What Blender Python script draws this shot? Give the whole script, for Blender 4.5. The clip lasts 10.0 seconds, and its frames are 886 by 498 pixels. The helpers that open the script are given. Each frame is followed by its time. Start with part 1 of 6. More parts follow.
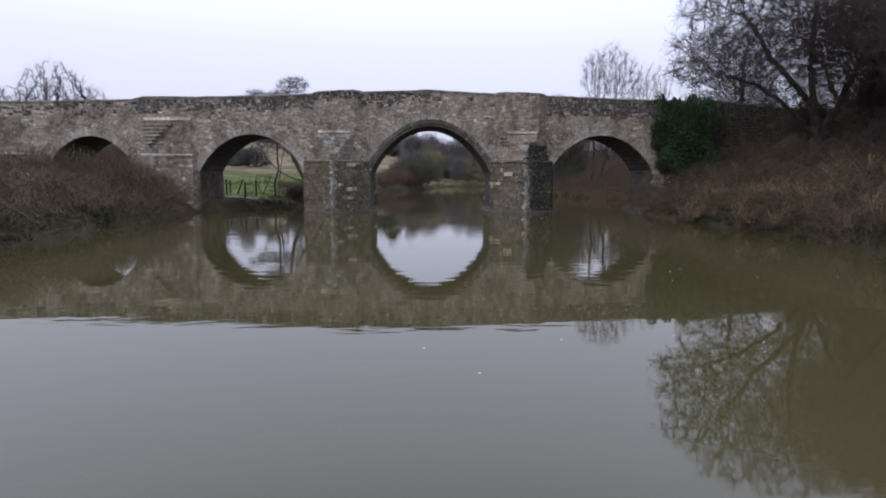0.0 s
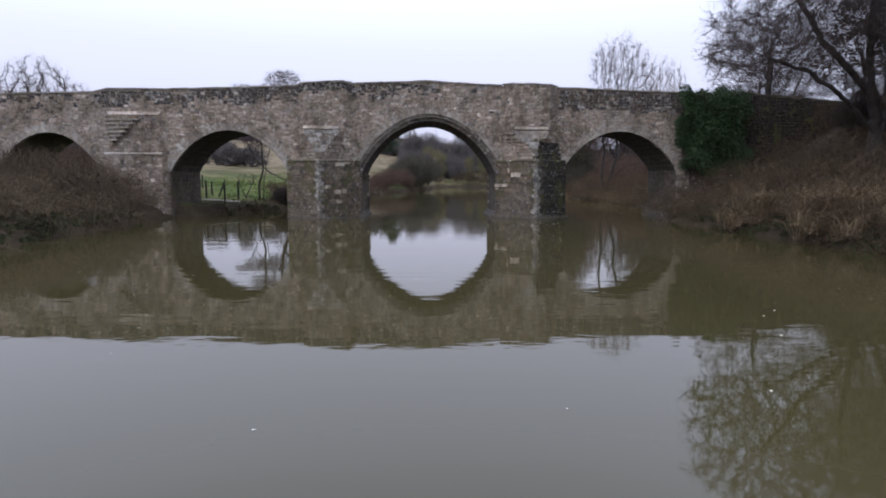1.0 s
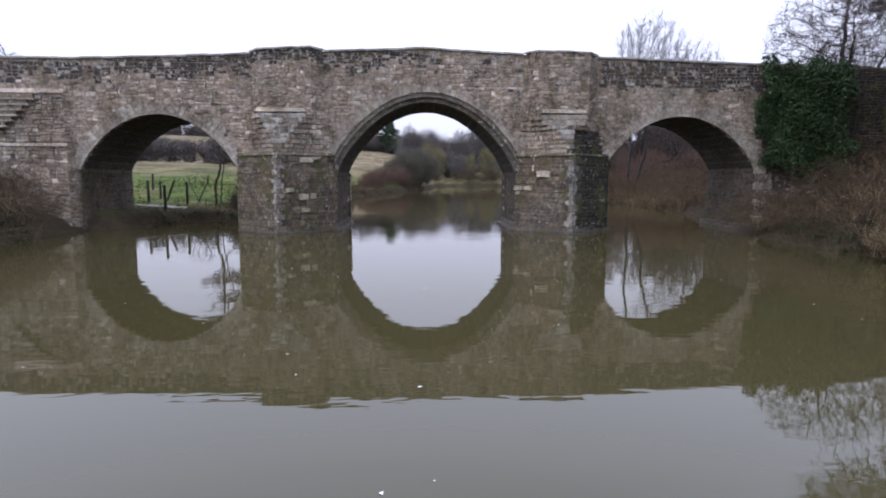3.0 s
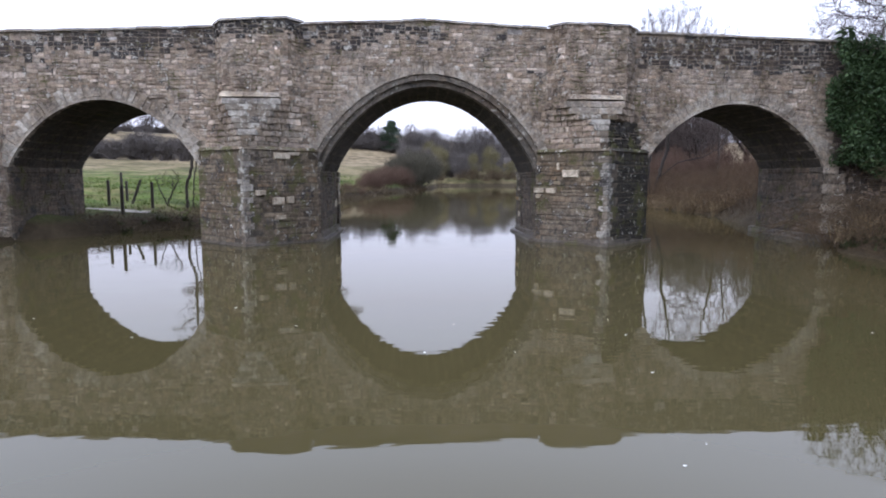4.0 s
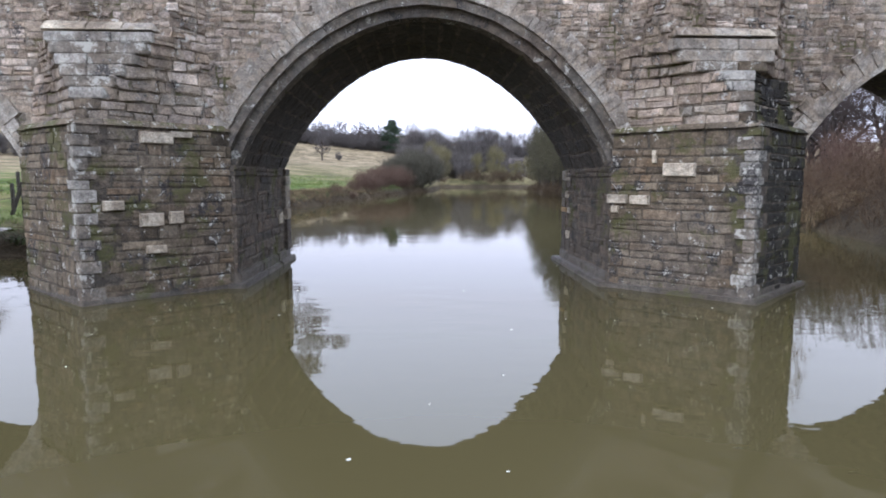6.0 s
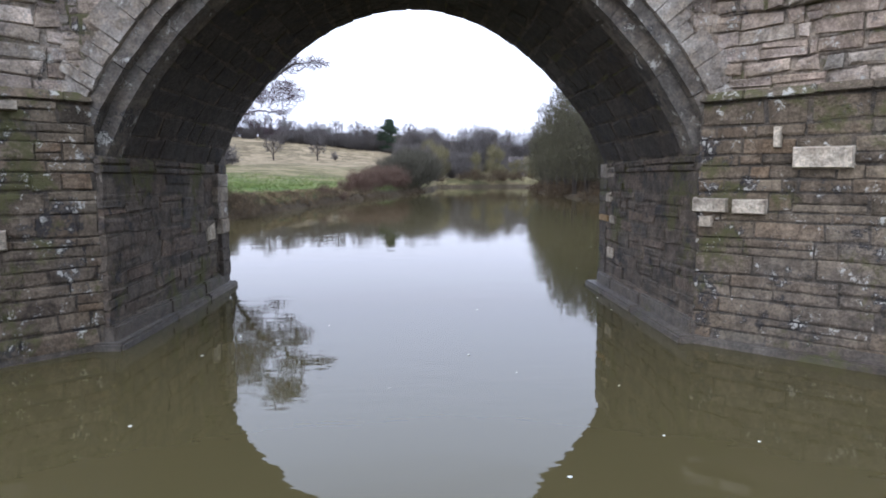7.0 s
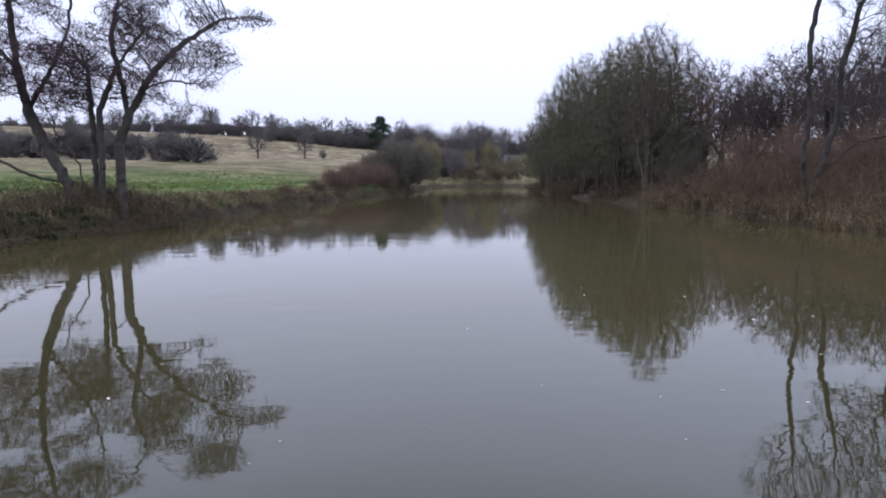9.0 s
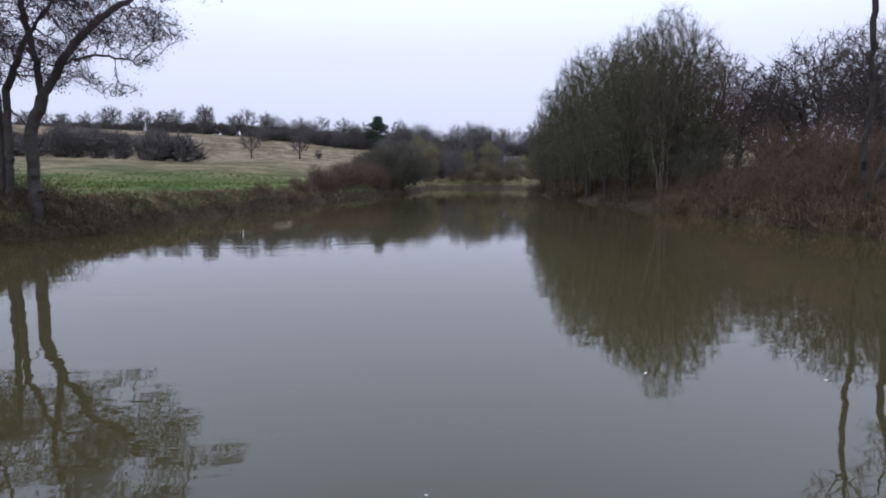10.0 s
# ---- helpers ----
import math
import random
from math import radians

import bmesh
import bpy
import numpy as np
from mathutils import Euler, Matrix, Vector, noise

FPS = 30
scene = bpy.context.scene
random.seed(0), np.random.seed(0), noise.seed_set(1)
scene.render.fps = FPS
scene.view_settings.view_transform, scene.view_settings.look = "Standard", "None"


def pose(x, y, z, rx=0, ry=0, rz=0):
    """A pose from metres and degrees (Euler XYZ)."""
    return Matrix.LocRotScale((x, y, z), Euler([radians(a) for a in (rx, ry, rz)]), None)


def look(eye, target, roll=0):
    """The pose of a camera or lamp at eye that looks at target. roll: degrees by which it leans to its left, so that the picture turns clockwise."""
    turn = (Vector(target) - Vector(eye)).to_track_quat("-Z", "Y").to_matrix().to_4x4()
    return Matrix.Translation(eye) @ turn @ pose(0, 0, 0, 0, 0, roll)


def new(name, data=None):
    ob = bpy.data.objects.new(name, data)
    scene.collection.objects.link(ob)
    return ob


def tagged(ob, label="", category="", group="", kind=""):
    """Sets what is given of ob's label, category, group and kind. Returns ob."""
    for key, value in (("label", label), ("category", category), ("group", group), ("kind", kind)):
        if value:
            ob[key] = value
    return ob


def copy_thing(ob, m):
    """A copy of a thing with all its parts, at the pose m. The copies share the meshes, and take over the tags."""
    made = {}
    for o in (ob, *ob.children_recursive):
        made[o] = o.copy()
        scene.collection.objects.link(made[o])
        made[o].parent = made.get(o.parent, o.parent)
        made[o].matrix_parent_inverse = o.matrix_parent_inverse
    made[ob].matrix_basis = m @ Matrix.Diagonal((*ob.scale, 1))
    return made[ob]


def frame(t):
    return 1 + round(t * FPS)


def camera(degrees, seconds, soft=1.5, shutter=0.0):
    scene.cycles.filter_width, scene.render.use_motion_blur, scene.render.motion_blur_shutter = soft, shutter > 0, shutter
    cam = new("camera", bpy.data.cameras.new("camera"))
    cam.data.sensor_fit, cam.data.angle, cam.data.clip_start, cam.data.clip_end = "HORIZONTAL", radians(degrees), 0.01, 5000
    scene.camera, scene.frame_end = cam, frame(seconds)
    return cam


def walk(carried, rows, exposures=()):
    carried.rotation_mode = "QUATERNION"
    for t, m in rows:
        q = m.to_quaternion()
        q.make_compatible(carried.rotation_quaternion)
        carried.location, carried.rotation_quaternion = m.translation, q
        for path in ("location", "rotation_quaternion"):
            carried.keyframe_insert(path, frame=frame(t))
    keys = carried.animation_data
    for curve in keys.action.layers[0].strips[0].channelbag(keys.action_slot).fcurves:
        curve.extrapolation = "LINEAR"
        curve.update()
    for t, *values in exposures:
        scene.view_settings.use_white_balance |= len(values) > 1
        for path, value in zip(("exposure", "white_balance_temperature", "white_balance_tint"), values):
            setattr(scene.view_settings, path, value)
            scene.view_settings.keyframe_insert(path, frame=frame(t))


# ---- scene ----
cam = camera(72.0, 10.0, soft=1.9)
ROWS = [
    (0.0, -0.741, -39.287, 2.026, -2.34, -6.42, -0.09),
    (0.5, -0.609, -37.251, 2.074, -2.32, -6.43, -0.02),
    (1.0, -0.509, -35.168, 2.115, -2.26, -6.43, -0.05),
    (1.5, -0.435, -33.039, 2.152, -2.27, -6.45, -0.08),
    (2.0, -0.380, -30.866, 2.182, -2.32, -6.49, -0.09),
    (2.5, -0.339, -28.652, 2.208, -2.35, -6.54, -0.08),
    (3.0, -0.305, -26.403, 2.227, -2.33, -6.58, -0.09),
    (3.5, -0.273, -24.125, 2.242, -2.25, -6.61, -0.12),
    (4.0, -0.238, -21.824, 2.251, -2.15, -6.62, -0.17),
    (4.5, -0.196, -19.507, 2.254, -2.05, -6.60, -0.22),
    (5.0, -0.142, -17.180, 2.252, -1.97, -6.58, -0.25),
    (5.5, -0.072, -14.851, 2.244, -1.94, -6.54, -0.21),
    (6.0, 0.017, -12.525, 2.231, -1.95, -6.52, -0.11),
    (6.5, 0.129, -10.207, 2.212, -2.01, -6.51, 0.06),
    (7.0, 0.266, -7.899, 2.188, -2.10, -6.52, 0.25),
    (7.5, 0.432, -5.604, 2.158, -2.23, -6.54, 0.42),
    (8.0, 0.628, -3.320, 2.123, -2.37, -6.56, 0.50),
    (8.5, 0.857, -1.045, 2.083, -2.51, -6.58, 0.43),
    (9.0, 1.119, 1.227, 2.036, -2.62, -6.56, 0.21),
    (9.5, 1.417, 3.506, 1.985, -2.67, -6.51, -0.06),
    (10.0, 1.750, 5.803, 1.928, -2.70, -6.41, -0.09),
]
EXPOSURES = [(0.0, -0.50, 5900, 19), (2.5, -0.27, 5900, 20), (4.5, 0.27, 5900, 18), (5.5, 0.45, 5850, 17), (7.0, 0.35, 5750, 16), (8.5, 0.03, 5700, 19), (10.0, -0.54, 5750, 18)]
walk(cam, [(t, pose(x, y, z, 90 + pitch, roll, yaw)) for t, x, y, z, yaw, pitch, roll in ROWS], EXPOSURES)

# ---- world and sun: a bright overcast winter sky ----
world = bpy.data.worlds.new("overcast_sky")
scene.world = world
world.use_nodes = True
wn = world.node_tree.nodes
wl = world.node_tree.links
sky = wn.new("ShaderNodeTexSky")
sky.sky_type = "NISHITA"
sky.sun_disc = False
sky.sun_elevation = radians(40)
sky.sun_rotation = radians(231)
sky.air_density, sky.dust_density = 1.0, 3.0
# cloud deck: brighter overhead than at the horizon
toward = wn.new("ShaderNodeTexCoord")
split = wn.new("ShaderNodeSeparateXYZ")
deck = wn.new("ShaderNodeValToRGB")
wl.new(toward.outputs["Generated"], split.inputs[0])
wl.new(split.outputs["Z"], deck.inputs["Fac"])
for k, (p, c) in enumerate(((0.0, (0.95, 0.97, 1.09)), (1.0, (2.05, 2.2, 2.42)))):
    deck.color_ramp.elements[k].position, deck.color_ramp.elements[k].color = p, (*c, 1)
mid_deck = deck.color_ramp.elements.new(0.20)
mid_deck.color = (1.22, 1.26, 1.37, 1)
high_deck = deck.color_ramp.elements.new(0.42)
high_deck.color = (1.88, 2.07, 2.33, 1)
cloud = wn.new("ShaderNodeMix")
cloud.data_type = "RGBA"
cloud.inputs["Factor"].default_value = 0.985
wl.new(deck.outputs["Color"], cloud.inputs["B"])
wl.new(sky.outputs["Color"], cloud.inputs["A"])
wl.new(cloud.outputs["Result"], wn["Background"].inputs["Color"])
wn["Background"].inputs["Strength"].default_value = 1.0

sun = new("sun", bpy.data.lights.new("sun", "SUN"))
sun.data.energy, sun.data.angle, sun.data.color = 0.9, radians(40), (1.0, 0.975, 0.94)
sun.matrix_world = look((-30, -24, 32), (0, 0, 0))

# ---- node helpers and materials ----
def node_mat(name, rough=0.9, spec=0.3):
    m = bpy.data.materials.new(name)
    m.use_nodes = True
    b = m.node_tree.nodes["Principled BSDF"]
    b.inputs["Roughness"].default_value = rough
    b.inputs["Specular IOR Level"].default_value = spec
    return m, m.node_tree.nodes, m.node_tree.links, b


def tex_noise(n, l, scale, detail=4, rough=0.6, stretch=None, placed=False):
    t = n.new("ShaderNodeTexNoise")
    t.inputs["Scale"].default_value, t.inputs["Detail"].default_value = scale, detail
    t.inputs["Roughness"].default_value = rough
    src = n.new("ShaderNodeNewGeometry").outputs["Position"] if placed else n.new("ShaderNodeTexCoord").outputs["Object"]
    if stretch:
        g = n.new("ShaderNodeMapping")
        g.inputs["Scale"].default_value = stretch
        l.new(src, g.inputs["Vector"])
        src = g.outputs["Vector"]
    l.new(src, t.inputs["Vector"])
    return t.outputs["Fac"]


def ramp(n, l, fac, stops, ease="LINEAR"):
    r = n.new("ShaderNodeValToRGB")
    e = r.color_ramp.elements
    while len(e) < len(stops):
        e.new(0.5)
    for k, (p, c) in enumerate(stops):
        e[k].position, e[k].color = p, (*c, 1) if len(c) == 3 else c
    r.color_ramp.interpolation = ease
    l.new(fac, r.inputs["Fac"])
    return r.outputs["Color"]


def blend(n, l, fac, a, b, how="MIX"):
    m = n.new("ShaderNodeMix")
    m.data_type, m.blend_type = "RGBA", how
    for key, v in (("Factor", fac), ("A", a), ("B", b)):
        if isinstance(v, (int, float)):
            m.inputs[key].default_value = v
        elif isinstance(v, tuple):
            m.inputs[key].default_value = (*v, 1)
        else:
            l.new(v, m.inputs[key])
    return m.outputs["Result"]


def relief(n, l, b, height, strength, dist):
    u = n.new("ShaderNodeBump")
    u.inputs["Strength"].default_value, u.inputs["Distance"].default_value = strength, dist
    l.new(height, u.inputs["Height"])
    l.new(u.outputs["Normal"], b.inputs["Normal"])


def grey(v):
    return (v, v, v)


def stone_mat(name, tones, lichen=0.0, moss=0.0, crust=0.0, islands=True, rough=0.92, warm=0.5):
    """Weathered ragstone: a tone for each block, stains, pale lichen, moss and black crust."""
    m, n, l, b = node_mat(name, rough, 0.25)
    noise_at = lambda scale, detail, rg: tex_noise(n, l, scale, detail, rg, None, True)
    if islands:
        pick = n.new("ShaderNodeNewGeometry").outputs["Random Per Island"]
    else:
        pick = n.new("ShaderNodeObjectInfo").outputs["Random"]
    k = len(tones) - 1
    mean = sum(sum(c) for c in tones) / (3 * len(tones))
    deep = min(1.0, mean / 0.13)          # stains of dark stone are darker too
    tint = lambda r, g, b_: (r * deep, g * deep, b_ * deep)
    col = ramp(n, l, pick, [(i / k, c) for i, c in enumerate(tones)])
    col = blend(n, l, ramp(n, l, noise_at(0.55, 5, 0.65), [(0.45, grey(0.0)), (0.6, grey(0.78))]), col, tint(0.11, 0.084, 0.062))
    col = blend(n, l, ramp(n, l, noise_at(0.31, 4, 0.6), [(0.5, grey(0.0)), (0.62, grey(warm * 0.7))]), col, tint(0.30, 0.275, 0.235))
    col = blend(n, l, ramp(n, l, noise_at(3.3, 4, 0.7), [(0.46, grey(0.0)), (0.58, grey(warm))]), col, tint(0.34, 0.27, 0.19))
    col = blend(n, l, 1.0, col, ramp(n, l, noise_at(6.0, 6, 0.75), [(0.40, grey(0.7)), (0.60, grey(1.24))]), "MULTIPLY")
    col = blend(n, l, 1.0, col, ramp(n, l, noise_at(32.0, 5, 0.75), [(0.40, grey(0.72)), (0.60, grey(1.22))]), "MULTIPLY")
    if crust:
        col = blend(n, l, ramp(n, l, noise_at(2.1, 7, 0.78), [(0.585 - crust * 0.14, grey(0)), (0.625 - crust * 0.14, grey(0.9))]), col, (0.04, 0.037, 0.037))
    if moss:
        col = blend(n, l, ramp(n, l, noise_at(1.1, 7, 0.75), [(0.56 - moss * 0.1, grey(0)), (0.63 - moss * 0.1, grey(0.8))]), col, (0.085, 0.085, 0.03))
    if lichen:
        col = blend(n, l, ramp(n, l, noise_at(4.2, 7, 0.8), [(0.60 - lichen * 0.08, grey(0)), (0.63 - lichen * 0.08, grey(0.8))]), col, (0.54, 0.515, 0.445))
    l.new(col, b.inputs["Base Color"])
    up = n.new("ShaderNodeMath")
    up.operation = "MULTIPLY_ADD"
    l.new(noise_at(8.0, 6, 0.75), up.inputs[0])
    up.inputs[1].default_value = 2.0
    l.new(noise_at(30.0, 6, 0.75), up.inputs[2])
    relief(n, l, b, up.outputs[0], 0.9, 0.028)
    return m


BUFF = [(0.146, 0.113, 0.087), (0.402, 0.315, 0.242), (0.302, 0.273, 0.224), (0.474, 0.378, 0.290), (0.185, 0.143, 0.110), (0.345, 0.261, 0.188), (0.725, 0.616, 0.513), (0.241, 0.182, 0.137), (0.362, 0.302, 0.255), (0.407, 0.300, 0.211)]
M_RUBBLE = stone_mat("ragstone_rubble", BUFF, lichen=0.25, crust=0.12)
PIER_TONES = [(0.072, 0.057, 0.038), (0.163, 0.123, 0.079), (0.101, 0.078, 0.053), (0.235, 0.186, 0.125), (0.059, 0.047, 0.033), (0.181, 0.126, 0.076), (0.115, 0.088, 0.058), (0.144, 0.122, 0.089)]
M_PIER = stone_mat("ragstone_pier", PIER_TONES, lichen=0.22, moss=0.4, crust=0.25, warm=0.3)
M_PIER_ONE = stone_mat("ragstone_pier_block", PIER_TONES, lichen=0.22, moss=0.4, crust=0.25, warm=0.3, islands=False)
# black algae, plus the shade of the pier's right side put into colour
M_ALGAE_SHADE = stone_mat("algae_and_shade_stone", [(0.022, 0.021, 0.017), (0.04, 0.036, 0.028), (0.028, 0.027, 0.021), (0.06, 0.053, 0.041), (0.03, 0.027, 0.023)], lichen=0.25, moss=0.3, crust=0.4, warm=0.05)
M_DARK = stone_mat("crusted_parapet_stone", [(0.035, 0.032, 0.031), (0.060, 0.054, 0.049), (0.040, 0.037, 0.035), (0.086, 0.072, 0.060), (0.034, 0.032, 0.031), (0.046, 0.042, 0.040), (0.036, 0.034, 0.032), (0.060, 0.052, 0.045), (0.504, 0.474, 0.433)], lichen=0.55, crust=0.55, warm=0.0)
# abutment wall under the trees: their shade is put into these dark tones
M_SHADED_WALL = stone_mat("shade_toned_wall_stone", [(0.020, 0.016, 0.012), (0.029, 0.022, 0.017), (0.024, 0.019, 0.014), (0.034, 0.027, 0.020)], moss=0.35, crust=0.2, warm=0.0)
M_RING = stone_mat("voussoir_stone", [(0.28, 0.245, 0.20), (0.40, 0.355, 0.295), (0.32, 0.285, 0.235), (0.47, 0.43, 0.365), (0.26, 0.23, 0.19)], lichen=0.1, islands=False)
M_HOOD = stone_mat("moulded_ring_stone", [(0.10, 0.09, 0.075), (0.15, 0.135, 0.112), (0.12, 0.107, 0.09), (0.19, 0.165, 0.135)], lichen=0.2, crust=0.3, islands=False, warm=0.25)
# soffit stone, its tones darkened to hold the shade under the arches
M_BARREL = stone_mat("shade_toned_vault_stone", [(0.050, 0.044, 0.037), (0.066, 0.058, 0.048), (0.056, 0.049, 0.041), (0.085, 0.072, 0.058)], crust=0.2, warm=0.1)
M_JAMB = stone_mat("dark_jamb_stone", [(0.062, 0.053, 0.044), (0.091, 0.077, 0.061), (0.130, 0.101, 0.075), (0.073, 0.064, 0.053), (0.150, 0.109, 0.078), (0.081, 0.072, 0.062)], moss=0.12, crust=0.2, warm=0.25)
M_OCHRE = stone_mat("ochre_limestone", [(0.42, 0.26, 0.10), (0.38, 0.24, 0.10)], islands=False, warm=0.2)
M_QUOIN = stone_mat("lichened_quoin_stone", [(0.22, 0.195, 0.155), (0.12, 0.103, 0.083), (0.30, 0.27, 0.225), (0.165, 0.142, 0.113)], lichen=0.8, crust=0.4, islands=False, warm=0.2)
M_LICHEN = stone_mat("white_lichened_stone", [(0.34, 0.32, 0.28), (0.46, 0.435, 0.385), (0.24, 0.225, 0.195)], lichen=0.8, crust=0.5, islands=False, warm=0.15)
M_PALE = stone_mat("new_pale_limestone", [(0.50, 0.43, 0.32), (0.56, 0.49, 0.38), (0.46, 0.39, 0.29)], islands=False)
M_COPING = stone_mat("coping_stone", [(0.40, 0.385, 0.35), (0.46, 0.44, 0.41), (0.33, 0.315, 0.29)], lichen=0.5, crust=0.2)
M_MORTAR = stone_mat("lime_mortar_core", [(0.235, 0.20, 0.158), (0.26, 0.222, 0.178)], moss=0.2, crust=0.1)
M_MORTAR_DARK = stone_mat("dark_mortar_core", [(0.072, 0.061, 0.048), (0.089, 0.075, 0.059)], moss=0.3, crust=0.2)
M_PLINTH = stone_mat("wet_plinth_stone", [(0.080, 0.071, 0.059), (0.116, 0.101, 0.082), (0.100, 0.083, 0.064)], moss=0.15, warm=0.15, islands=False, rough=0.55)


def water_mat():
    m, n, l, b = node_mat("murky_river_water", 0.018, 0.5)
    b.inputs["IOR"].default_value = 1.333
    c = ramp(n, l, tex_noise(n, l, 0.06, 3), [(0.3, (0.050, 0.042, 0.0175)), (0.7, (0.060, 0.050, 0.022))])
    l.new(c, b.inputs["Base Color"])
    a = tex_noise(n, l, 1.1, 3, 0.5, (0.7, 1.6, 1))
    z = tex_noise(n, l, 0.16, 2, 0.5)
    mul = n.new("ShaderNodeMath")
    mul.operation = "MULTIPLY"
    l.new(a, mul.inputs[0])
    l.new(ramp(n, l, z, [(0.35, grey(0.15)), (0.7, grey(1.0))]), mul.inputs[1])
    relief(n, l, b, mul.outputs[0], 0.5, 0.014)
    return m


M_WATER = water_mat()


def ground_mat():
    """Winter pasture: green by the river, straw-coloured on the slope, brown on the banks."""
    m, n, l, b = node_mat("winter_pasture", 1.0, 0.1)
    pos = n.new("ShaderNodeNewGeometry").outputs["Position"]
    sep = n.new("ShaderNodeSeparateXYZ")
    l.new(pos, sep.inputs[0])
    mid = tex_noise(n, l, 0.10, 7, 0.72)
    fine = tex_noise(n, l, 3.0, 6, 0.8)
    green = ramp(n, l, mid, [(0.42, (0.07, 0.105, 0.026)), (0.5, (0.105, 0.14, 0.038)), (0.58, (0.16, 0.15, 0.06))])
    straw = ramp(n, l, mid, [(0.42, (0.125, 0.10, 0.058)), (0.5, (0.19, 0.15, 0.09)), (0.58, (0.26, 0.205, 0.13))])
    earth = ramp(n, l, mid, [(0.3, (0.042, 0.033, 0.021)), (0.7, (0.08, 0.061, 0.038))])

    def over(src, lo, hi, wob):
        a = n.new("ShaderNodeMath")
        a.operation = "MULTIPLY_ADD"
        l.new(mid, a.inputs[0])
        a.inputs[1].default_value = wob
        l.new(src, a.inputs[2])
        r = n.new("ShaderNodeMapRange")
        r.inputs["From Min"].default_value, r.inputs["From Max"].default_value = lo + wob / 2, hi + wob / 2
        l.new(a.outputs[0], r.inputs["Value"])
        return r.outputs["Result"]

    col = blend(n, l, over(sep.outputs["Z"], 2.7, 4.6, 4.5), green, straw)
    olive = ramp(n, l, mid, [(0.42, (0.09, 0.085, 0.038)), (0.5, (0.14, 0.12, 0.058)), (0.58, (0.19, 0.155, 0.085))])
    col = blend(n, l, over(sep.outputs["Y"], 62.0, 120.0, 60.0), col, blend(n, l, over(sep.outputs["Z"], 4.0, 7.5, 5.0), olive, straw))
    col = blend(n, l, over(sep.outputs["Z"], 0.5, 0.95, 0.7), earth, col)
    col = blend(n, l, over(sep.outputs["Y"], -2.0, 3.0, 3.0), earth, col)
    thick = n.new("ShaderNodeMath")
    thick.operation = "MULTIPLY"
    l.new(over(sep.outputs["X"], 12.0, 16.0, 4.0), thick.inputs[0])
    stop = n.new("ShaderNodeMapRange")
    stop.inputs["From Min"].default_value, stop.inputs["From Max"].default_value = 120.0, 100.0
    l.new(sep.outputs["Y"], stop.inputs["Value"])
    l.new(stop.outputs["Result"], thick.inputs[1])
    col = blend(n, l, thick.outputs[0], col, earth)
    col = blend(n, l, 1.0, col, ramp(n, l, fine, [(0.25, grey(0.5)), (0.75, grey(1.3))]), "MULTIPLY")
    col = blend(n, l, 1.0, col, ramp(n, l, tex_noise(n, l, 0.45, 5, 0.7), [(0.38, grey(0.66)), (0.62, grey(1.25))]), "MULTIPLY")
    l.new(col, b.inputs["Base Color"])
    relief(n, l, b, fine, 1.0, 0.15)
    return m


M_GROUND = ground_mat()


def plant_mat(name, tones, rough=0.85):
    m, n, l, b = node_mat(name, rough, 0.2)
    pick = n.new("ShaderNodeNewGeometry").outputs["Random Per Island"]
    k = max(1, len(tones) - 1)
    base = ramp(n, l, pick, [(i / k, c) for i, c in enumerate(tones)])
    col = blend(n, l, 1.0, base, ramp(n, l, tex_noise(n, l, 0.8, 4), [(0.3, grey(0.65)), (0.7, grey(1.25))]), "MULTIPLY")
    l.new(col, b.inputs["Base Color"])
    return m


def bark_mat(name, dark, light):
    m, n, l, b = node_mat(name, 0.9, 0.2)
    col = ramp(n, l, tex_noise(n, l, 3.0, 6, 0.7, (1, 1, 0.35)), [(0.3, dark), (0.7, light)])
    l.new(col, b.inputs["Base Color"])
    relief(n, l, b, tex_noise(n, l, 12.0, 5, 0.7, (1, 1, 0.2)), 0.8, 0.04)
    return m


M_BARK = bark_mat("alder_bark", (0.035, 0.03, 0.026), (0.085, 0.072, 0.06))
M_BARK_PALE = bark_mat("pale_willow_bark", (0.10, 0.085, 0.065), (0.21, 0.18, 0.14))
M_TWIG = bark_mat("brown_twigs", (0.038, 0.03, 0.027), (0.08, 0.061, 0.051))
M_TWIG_PALE = bark_mat("pale_willow_twigs", (0.115, 0.090, 0.065), (0.187, 0.144, 0.108))
M_TWIG_OLIVE = bark_mat("olive_twigs", (0.06, 0.057, 0.034), (0.115, 0.106, 0.064))
M_TWIG_DUSK = bark_mat("dark_olive_twigs", (0.05, 0.046, 0.033), (0.092, 0.084, 0.06))
M_TWIG_WILLOW = bark_mat("yellow_olive_willow_twigs", (0.12, 0.105, 0.055), (0.20, 0.175, 0.095))
M_TWIG_RED = bark_mat("reddish_twigs", (0.075, 0.047, 0.034), (0.135, 0.088, 0.064))
# far twigs: distance haze is put into this paler, greyer colour
M_TWIG_HAZE = bark_mat("hazed_far_twigs", (0.082, 0.074, 0.070), (0.135, 0.120, 0.110))
M_BARK_DARK = bark_mat("dark_oak_bark", (0.020, 0.017, 0.015), (0.05, 0.043, 0.036))
M_CATKIN = plant_mat("purple_brown_catkins", [(0.06, 0.032, 0.045), (0.10, 0.055, 0.075), (0.07, 0.042, 0.05)])
M_BRAMBLE = plant_mat("dead_bramble_stems", [(0.051, 0.036, 0.021), (0.082, 0.056, 0.031), (0.035, 0.026, 0.017), (0.129, 0.094, 0.054), (0.059, 0.041, 0.024)])
